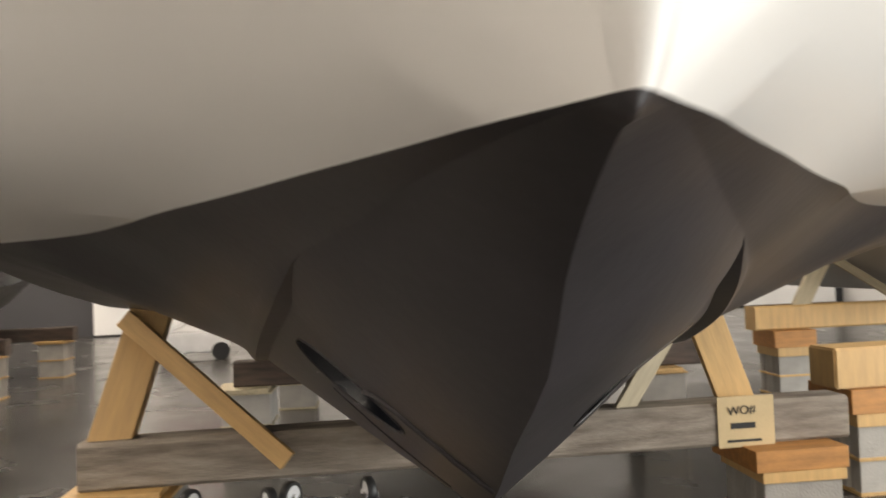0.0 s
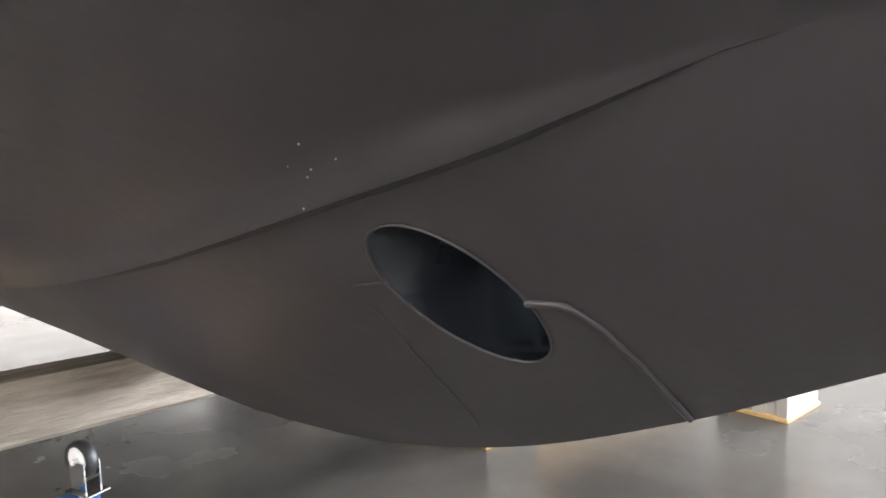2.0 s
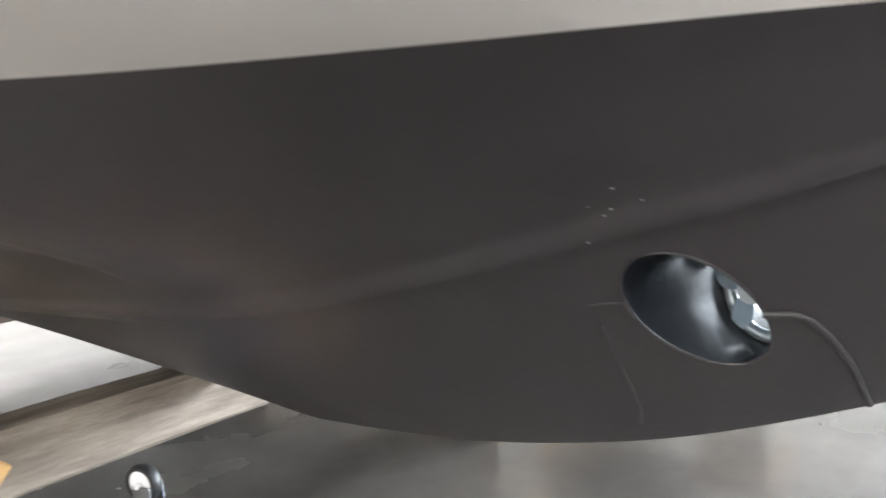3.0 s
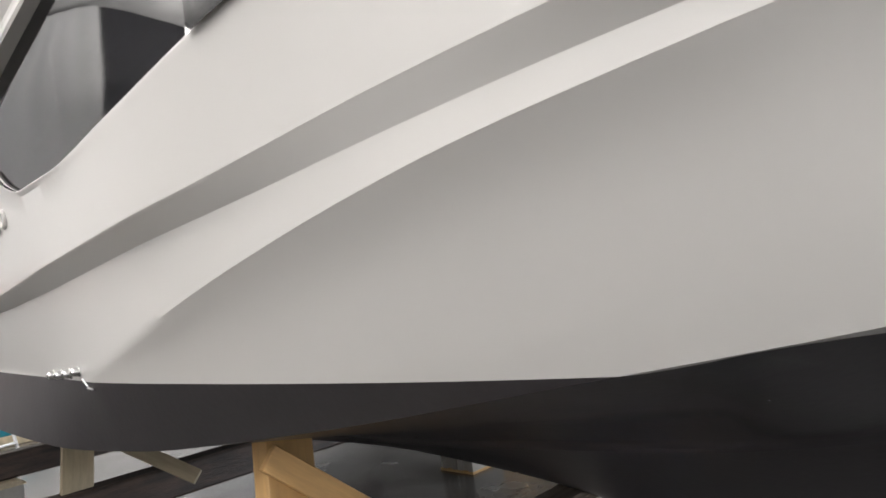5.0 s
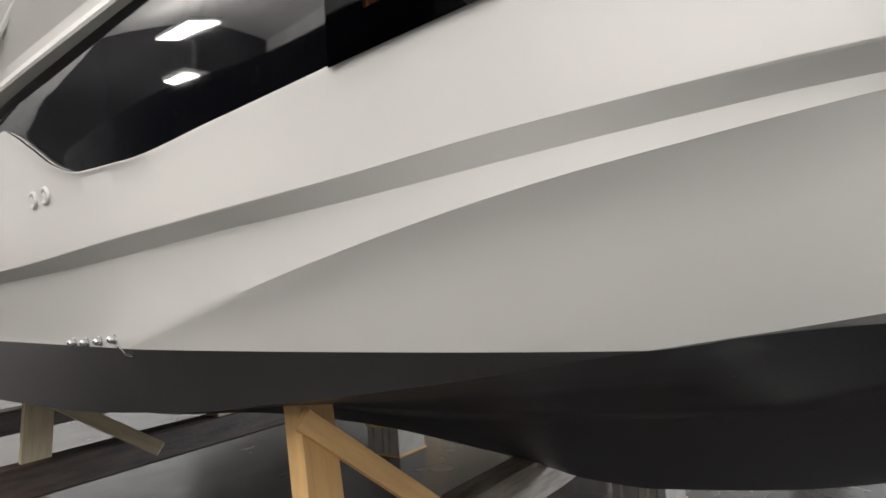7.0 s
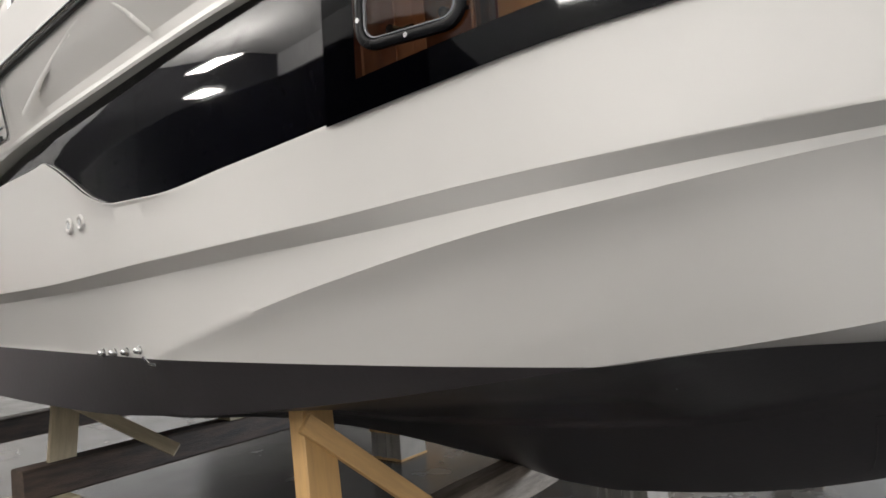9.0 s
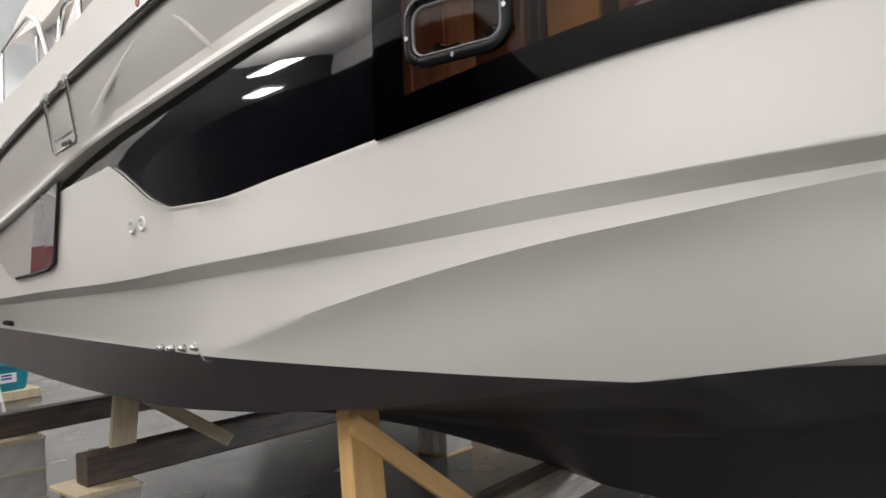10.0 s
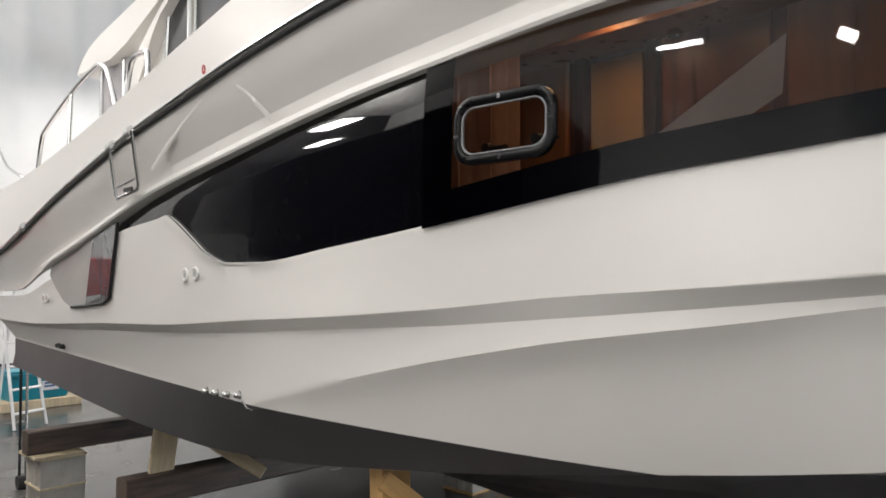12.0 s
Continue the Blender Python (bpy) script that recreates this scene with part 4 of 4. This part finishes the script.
plank("support_post", (1.80, 3.62, 0.793), (1.585, 3.62, 1.42), 0.184, 0.038, PINE, "new pine support post under the chine", "support posts", foot=True)
plank("diagonal_brace", (1.60, 3.66, 1.30), (1.10, 3.50, 0.66), 0.089, 0.038, PALEPINE, "pine brace nailed across a support post", "braces")
plank("support_post", (1.55, 6.30, 0.793), (1.45, 6.30, 1.36), 0.184, 0.038, PALEPINE, "pale pine support post under the chine", "support posts", foot=True)
# pads between post and hull, and a keel block on each timber
for y in (6.28, 8.5):
    bm = bmesh.new()
    box(bm, -0.2, 0.2, -0.08, 0.08, 0.0, 0.16, 0.004)
    thing("keel_pad", bm, PALEPINE, pose(0.17 + (y - 0.75) * 0.07, y, 0.788), "wooden block under the keel on a timber", "pad", "keel pads")


def concrete_block(x, y, z, rz, w=0.39, d=0.19, h=0.19):
    """A hollow block: two cores open at the top, a groove down each end."""
    bm = bmesh.new()
    g = 0.02
    prof = [(0, 0), (w, 0), (w, d * 0.3), (w - g, d * 0.36), (w - g, d * 0.64), (w, d * 0.7), (w, d), (0, d), (0, d * 0.7), (g, d * 0.64), (g, d * 0.36), (0, d * 0.3)]
    a = [bm.verts.new((p, q, 0)) for p, q in prof]
    b = [bm.verts.new((p, q, h)) for p, q in prof]
    bm.faces.new(a[::-1])
    bm.faces.new(b)
    n = len(prof)
    for i in range(n):
        bm.faces.new((a[i], a[(i + 1) % n], b[(i + 1) % n], b[i]))
    es = [e for e in bm.edges if abs(e.verts[0].co.z - e.verts[1].co.z) > 0.1 or (e.verts[0].co.z > 0.1)]
    bmesh.ops.bevel(bm, geom=es, offset=0.004, segments=1, affect="EDGES")
    return thing("concrete_block", bm, BLOCK, pose(x, y, z, 0, 0, rz), "grey concrete block in a cribbing stack", "concrete block", "cribbing blocks")


def board(x, y, z, w, d, t, rz, mat, label="thin pine packing board between concrete blocks"):
    bm = bmesh.new()
    box(bm, 0, w, 0, d, 0, t, 0.003)
    return thing("packing_board", bm, mat, pose(x, y, z, 0, 0, rz), label, "board", "packing boards")


def block_stack(x, y, rz=0, top=0.58, mat=PINE, slab=None):
    turn = pose(x, y, 0, 0, 0, rz)
    z = 0.0
    h = 0.19 if slab else 0.245
    for i in range(2):
        board(*(turn @ Vector((-0.01, -0.01, z)))[:2], z, 0.41, 0.41, 0.022, rz, mat)
        z += 0.022
        for dy in (0.0, 0.198):
            q = turn @ Vector((0, dy, 0))
            concrete_block(q.x, q.y, z, rz, h=h)
        z += h
    left = top - z
    q = turn @ Vector((-0.015, -0.02, 0))
    board(q.x, q.y, z, 0.42, 0.43, left * 0.35, rz, mat)
    q = turn @ Vector((-0.05, -0.03, 0))
    board(q.x, q.y, z + left * 0.35, 0.47 if slab else 0.42, 0.44, left * 0.65, rz + 1.5, slab or mat, "thick packing board under a timber")


ORANGE = material("orange_weathered_board", (0.56, 0.25, 0.07), 0.6, var=0.16, scale=5, bump=0.2, bump_scale=40, spread=(1, 6, 6))
block_stack(1.80, 3.36, 0, slab=ORANGE)
block_stack(-1.32, 3.33, 0)
block_stack(-1.26, 6.14, 0, mat=PALEPINE)
block_stack(-1.08, 8.32, 0, mat=PALEPINE)
block_stack(2.2, 6.05, 0)
block_stack(3.28, 4.72, 0, slab=ORANGE)
block_stack(3.13, 2.47, 0, slab=ORANGE)
block_stack(2.92, 4.30, 0, top=0.655, slab=ORANGE)
bm = bmesh.new()
box(bm, 0, 3.2, -0.13, 0.13, 0, 0.25, 0.012, 2)
tb = thing("cribbing_timber", bm, PINE, pose(2.78, 4.42, 0.66, 0, 0, 3), "new pine timber with a dark sawn end on block stacks", "timber", "cribbing timbers")

# paper tag stapled to the front timber
tag = thing("paper_tag", (lambda bm: (box(bm, 0, 0.29, -0.002, 0, 0, 0.245), bm)[1])(bmesh.new()), PAPER, pose(1.63, 3.455, 0.575, 0, 0, 1.6), "yellow paper tag with black handwriting stapled to a timber", "tag")
txt = bpy.data.curves.new("tag_text", "FONT")
txt.body, txt.size, txt.extrude = "WO#", 0.060, 0.0005
tob = new("tag_writing", txt)
tob.data.materials.append(INK)
tob.parent = tag
tob.matrix_basis = pose(0.05, -0.0055, 0.155, 90, -3, 0)
for x0, x1, z in ((0.065, 0.19, 0.09), (0.045, 0.22, 0.025)):
    bm = bmesh.new()
    box(bm, x0, x1, -0.005, -0.003, z, z + 0.028 if z > 0.05 else z + 0.012)
    part("writing_bar", bm, INK, tag)


# upturned dolly with casters, resting on a crate
def caster(x, y, z, rz, parent):
    top = new("caster")
    bm = bmesh.new()
    box(bm, -0.035, 0.035, -0.045, 0.045, 0, 0.006, 0.001)
    for k in (-1, 1):
        box(bm, k * 0.022 - 0.002, k * 0.022 + 0.002, -0.028, 0.03, 0.004, 0.085, 0.001)
    c = part("caster", bm, STEEL, parent, "bright metal caster fork", m=pose(x, y, z, 0, 0, rz) @ Matrix.Scale(1.22, 4))
    bpy.data.objects.remove(top)
    bm = bmesh.new()
    n = 24
    prof = ((-0.015, 0.036), (-0.015, 0.046), (-0.010, 0.050), (0.010, 0.050), (0.015, 0.046), (0.015, 0.036))
    rings = [[bm.verts.new((a, 0.012 + r * math.cos(k * math.tau / n), 0.085 + r * math.sin(k * math.tau / n))) for k in range(n)] for a, r in prof]
    for a, b in zip(rings, rings[1:] + rings[:1]):
        for k in range(n):
            bm.faces.new((a[k], a[(k + 1) % n], b[(k + 1) % n], b[k]))
    part("tyre", bm, RUBBER, c, "black rubber caster tyre", smooth=40)
    bm = bmesh.new()
    tube(bm, [(-0.012, 0.012, 0.085), (0.012, 0.012, 0.085)], 0.036, 20)
    tube(bm, [(-0.028, 0.012, 0.085), (0.028, 0.012, 0.085)], 0.008, 10)
    part("wheel_hub", bm, WHITEMETAL, c, "pale caster hub", smooth=40)


bm = bmesh.new()
box(bm, -0.80, 0.10, -0.42, 0.02, 0.0, 0.385, 0.008)
thing("cardboard_crate", bm, CARDBOARD, pose(-0.12, 3.32, 0), "brown cardboard crate under the bow", "crate")
bm = bmesh.new()
box(bm, -0.78, 0.06, -0.06, 0.0, 0.0, 0.05, 0.006)
box(bm, -0.78, 0.06, -0.40, -0.34, 0.0, 0.05, 0.006)
box(bm, -0.70, -0.64, -0.34, -0.06, 0.005, 0.045, 0.004)
box(bm, -0.06, 0.0, -0.34, -0.06, 0.005, 0.045, 0.004)
dolly = thing("dolly", bm, BLUE, pose(-0.08, 3.30, 0.386), "blue steel dolly lying wheels up under the bow", "dolly")
caster(0.03, -0.03, 0.05, 20, dolly)
caster(-0.32, -0.03, 0.05, -35, dolly)
caster(-0.385, -0.10, 0.05, 30, dolly)
caster(-0.74, -0.05, 0.05, -25, dolly)


# ---- stern end of the hall ----
def tub(x, y, z, rz):
    ob = holder("storage_tub", pose(x, y, z, 0, 0, rz), "teal plastic storage tub with a lid and label", "storage tub")
    bm = bmesh.new()
    vs = box(bm, -0.5, 0.5, -0.3, 0.3, 0.0, 0.40, 0.02, 2)
    for v in bm.verts:
        k = 0.88 + 0.12 * v.co.z / 0.40
        v.co.x *= k
        v.co.y *= k
    part("body", bm, TEAL, ob, smooth=40)
    bm = bmesh.new()
    box(bm, -0.53, 0.53, -0.33, 0.33, 0.395, 0.44, 0.012, 2)
    box(bm, -0.46, 0.46, -0.27, 0.27, 0.44, 0.475, 0.012, 2)
    part("lid", bm, TEAL, ob, "teal lid", smooth=40)
    bm = bmesh.new()
    box(bm, 0.02, 0.28, -0.312, -0.300, 0.14, 0.29, 0.001)
    part("label", bm, WHITEMETAL, ob, "white printed label")
    for x0, z0 in ((0.05, 0.24), (0.05, 0.19)):
        bm = bmesh.new()
        box(bm, x0, x0 + 0.16, -0.316, -0.3125, z0, z0 + 0.03)
        part("label_bar", bm, BLUE, ob)
    return ob


bm = bmesh.new()
box(bm, -0.55, 0.65, -0.45, 0.45, 0.0, 0.15, 0.01)
thing("pallet", bm, PALEPINE, pose(0.75, 14.6, 0), "low wooden pallet by the wall", "pallet")
tub(0.75, 14.5, 0.15, 4)

# white folding ladder
lad = holder("step_ladder", pose(-0.02, 13.2, 0, 0, 0, 20), "white metal folding ladder", "ladder")
for k in (-1, 1):
    for lean in (-1, 1):
        bm = bmesh.new()
        tube(bm, [(k * 0.25, lean * 0.55, 0.012), (k * 0.18, lean * 0.05, 2.3)], 0.022, 8)
        part("stile", bm, WHITEMETAL, lad, smooth=40)
for i in range(6):
    t = (i + 0.7) / 7
    bm = bmesh.new()
    h = 2.3 * t
    yy = -0.55 + 0.5 * t
    box(bm, -0.25 + 0.07 * t, 0.25 - 0.07 * t, yy - 0.04, yy + 0.04, h - 0.012, h + 0.012, 0.004)
    part("tread", bm, WHITEMETAL, lad)
for pts in (((-0.24, 0.50, 0.2), (0.2, 0.2, 1.5)), ((0.24, 0.50, 0.2), (-0.2, 0.2, 1.5))):
    bm = bmesh.new()
    tube(bm, pts, 0.014, 8)
    part("cross_brace", bm, WHITEMETAL, lad)

# stand jack under the quarter
jack = holder("jack_stand", pose(-0.86, 9.55, 0), "thin dark steel jack stand under the stern quarter", "jack stand")
for dx in (-0.03, 0.03):
    bm = bmesh.new()
    tube(bm, [(dx, 0, 0.03), (dx, 0, 1.30)], 0.014, 10)
    part("upright", bm, RUBBER if dx < 0 else STEEL, jack, smooth=40)
bm = bmesh.new()
box(bm, -0.07, 0.07, -0.05, 0.05, 1.28, 1.31, 0.004)
part("head_plate", bm, RUBBER, jack)
bm = bmesh.new()
tube(bm, [(-0.05, 0, 0.07), (0.05, 0, 0.07)], 0.07, 18)
part("wheel", bm, RUBBER, jack, smooth=40)

# red scissor lift beyond the stern
lift = holder("scissor_lift", pose(-3.3, 14.0, 0, 0, 0, 10), "red scissor lift with a raised platform by the far wall", "scissor lift")
bm = bmesh.new()
box(bm, -0.6, 0.6, -0.4, 0.4, 0.14, 0.5, 0.03, 2)
part("chassis", bm, WHITEMETAL, lift, "pale chassis", smooth=40)
for dx in (-0.45, 0.45):
    for dy in (-0.36, 0.36):
        bm = bmesh.new()
        tube(bm, [(dx, dy - 0.05, 0.16), (dx, dy + 0.05, 0.16)], 0.16, 20)
        part("wheel", bm, RUBBER, lift, smooth=40)
for dy in (-0.3, 0.3):
    for k in range(2):
        for f_ in (-1, 1):
            bm = bmesh.new()
            z0 = 0.5 + 0.5 * k
            tube(bm, [(-0.5 * f_, dy, z0), (0.5 * f_, dy, z0 + 0.5)], 0.03, 8)
            part("scissor_arm", bm, WHITEMETAL, lift)
bm = bmesh.new()
box(bm, -0.75, 0.75, -0.45, 0.45, 1.5, 2.08, 0.04, 2)
part("platform", bm, RED, lift, "red platform sides", smooth=40)


# ---- neighbouring boats ----
def neighbour(m, label, keel=0.75, beam=1.7, length=8.0, topside=GEL, rise=2.2, bottom=ANTIFOUL, line=0.48):
    ob = holder("moored_boat", m, label, "boat", "neighbouring boats")
    bm = bmesh.new()
    for side in (-1, 1):
        grid = []
        for i in range(40):
            t = i / 39
            s = length * t
            b = beam * math.sin(math.pi / 2 * min(1, t * 1.7 + 0.02)) ** 0.75
            kz = keel + 0.9 * max(0, 1 - t / 0.22) ** 2
            cz = keel + 0.42 + 0.55 * max(0, 1 - t / 0.5) ** 1.5
            top = keel + rise + 0.3 * (1 - t)
            row = [(0, s, kz), (side * b * 0.45, s, (kz + cz) / 2 - 0.02), (side * b * 0.93, s, cz), (side * b * 0.95, s, cz + 0.06), (side * (b + 0.08), s, cz + 0.7), (side * (b + 0.2), s, top), (0, s, top + 0.02)]
            grid.append(row)
        sheet(bm, grid)
    bmesh.ops.remove_doubles(bm, verts=bm.verts, dist=0.002)
    back = [e for e in bm.edges if e.is_boundary]
    if back:
        bmesh.ops.holes_fill(bm, edges=back, sides=0)
    zc = keel + line
    bmesh.ops.bisect_plane(bm, geom=bm.verts[:] + bm.edges[:] + bm.faces[:], plane_co=(0, 0, zc), plane_no=(0, 0, 1), dist=1e-5)
    for f_ in bm.faces:
        f_.material_index = 1 if f_.calc_center_median().z < zc else 0
    part("hull", bm, [topside, bottom], ob, smooth=25)
    return ob


neighbour(pose(6.1, 4.2, 0, 0, 0, -4), "dark boat with pale grey bottom paint on cribbing alongside", 1.0, 1.9, 9, NAVY, bottom=LIGHTGREY, line=0.70)
# Added mostly out of view; its dark side keeps the lower glass reflection black.
neighbour(pose(-6.6, 15.4, 0, 0, 0, 182), "added dark blue boat on timber cribbing", 1.0, 1.5, 11.6, NAVY, 2.9)
timber(4.0, 8.6, 7.6, 0.70, 0.25, 0.22, PINE, 0, "orange-brown timber beam under a neighbouring boat")
for x in (4.2, 7.9):
    block_stack(x, 7.42, 0, top=0.695, slab=ORANGE)
plank("support_post", (4.55, 7.55, 0.955), (4.95, 7.60, 1.62), 0.184, 0.038, PALEPINE, "weathered support post under a neighbouring boat", "support posts", foot=True)
plank("diagonal_brace", (4.9, 7.52, 1.45), (5.6, 7.50, 1.0), 0.089, 0.038, PALEPINE, "weathered brace on a support post", "braces")
timber(-8.0, -4.8, 10.2, 0.58, 0.21, 0.19, DARKTIMBER, 0, "dark stained timber beam under a neighbouring boat")
timber(-8.0, -4.8, 12.4, 0.58, 0.21, 0.19, DARKTIMBER, 0, "dark stained timber beam under a neighbouring boat")
for y_, x_ in ((10.2, -6.32), (12.4, -6.40)):
    bm = bmesh.new()
    box(bm, -0.2, 0.2, -0.09, 0.09, 0, 0.225, 0.004)
    thing("keel_pad", bm, PALEPINE, pose(x_, y_, 0.786), "wooden packing under a keel", "pad", "keel pads")
for x in (-7.9, -5.3):
    block_stack(x, 10.02, 0)
    block_stack(x, 12.22, 0)
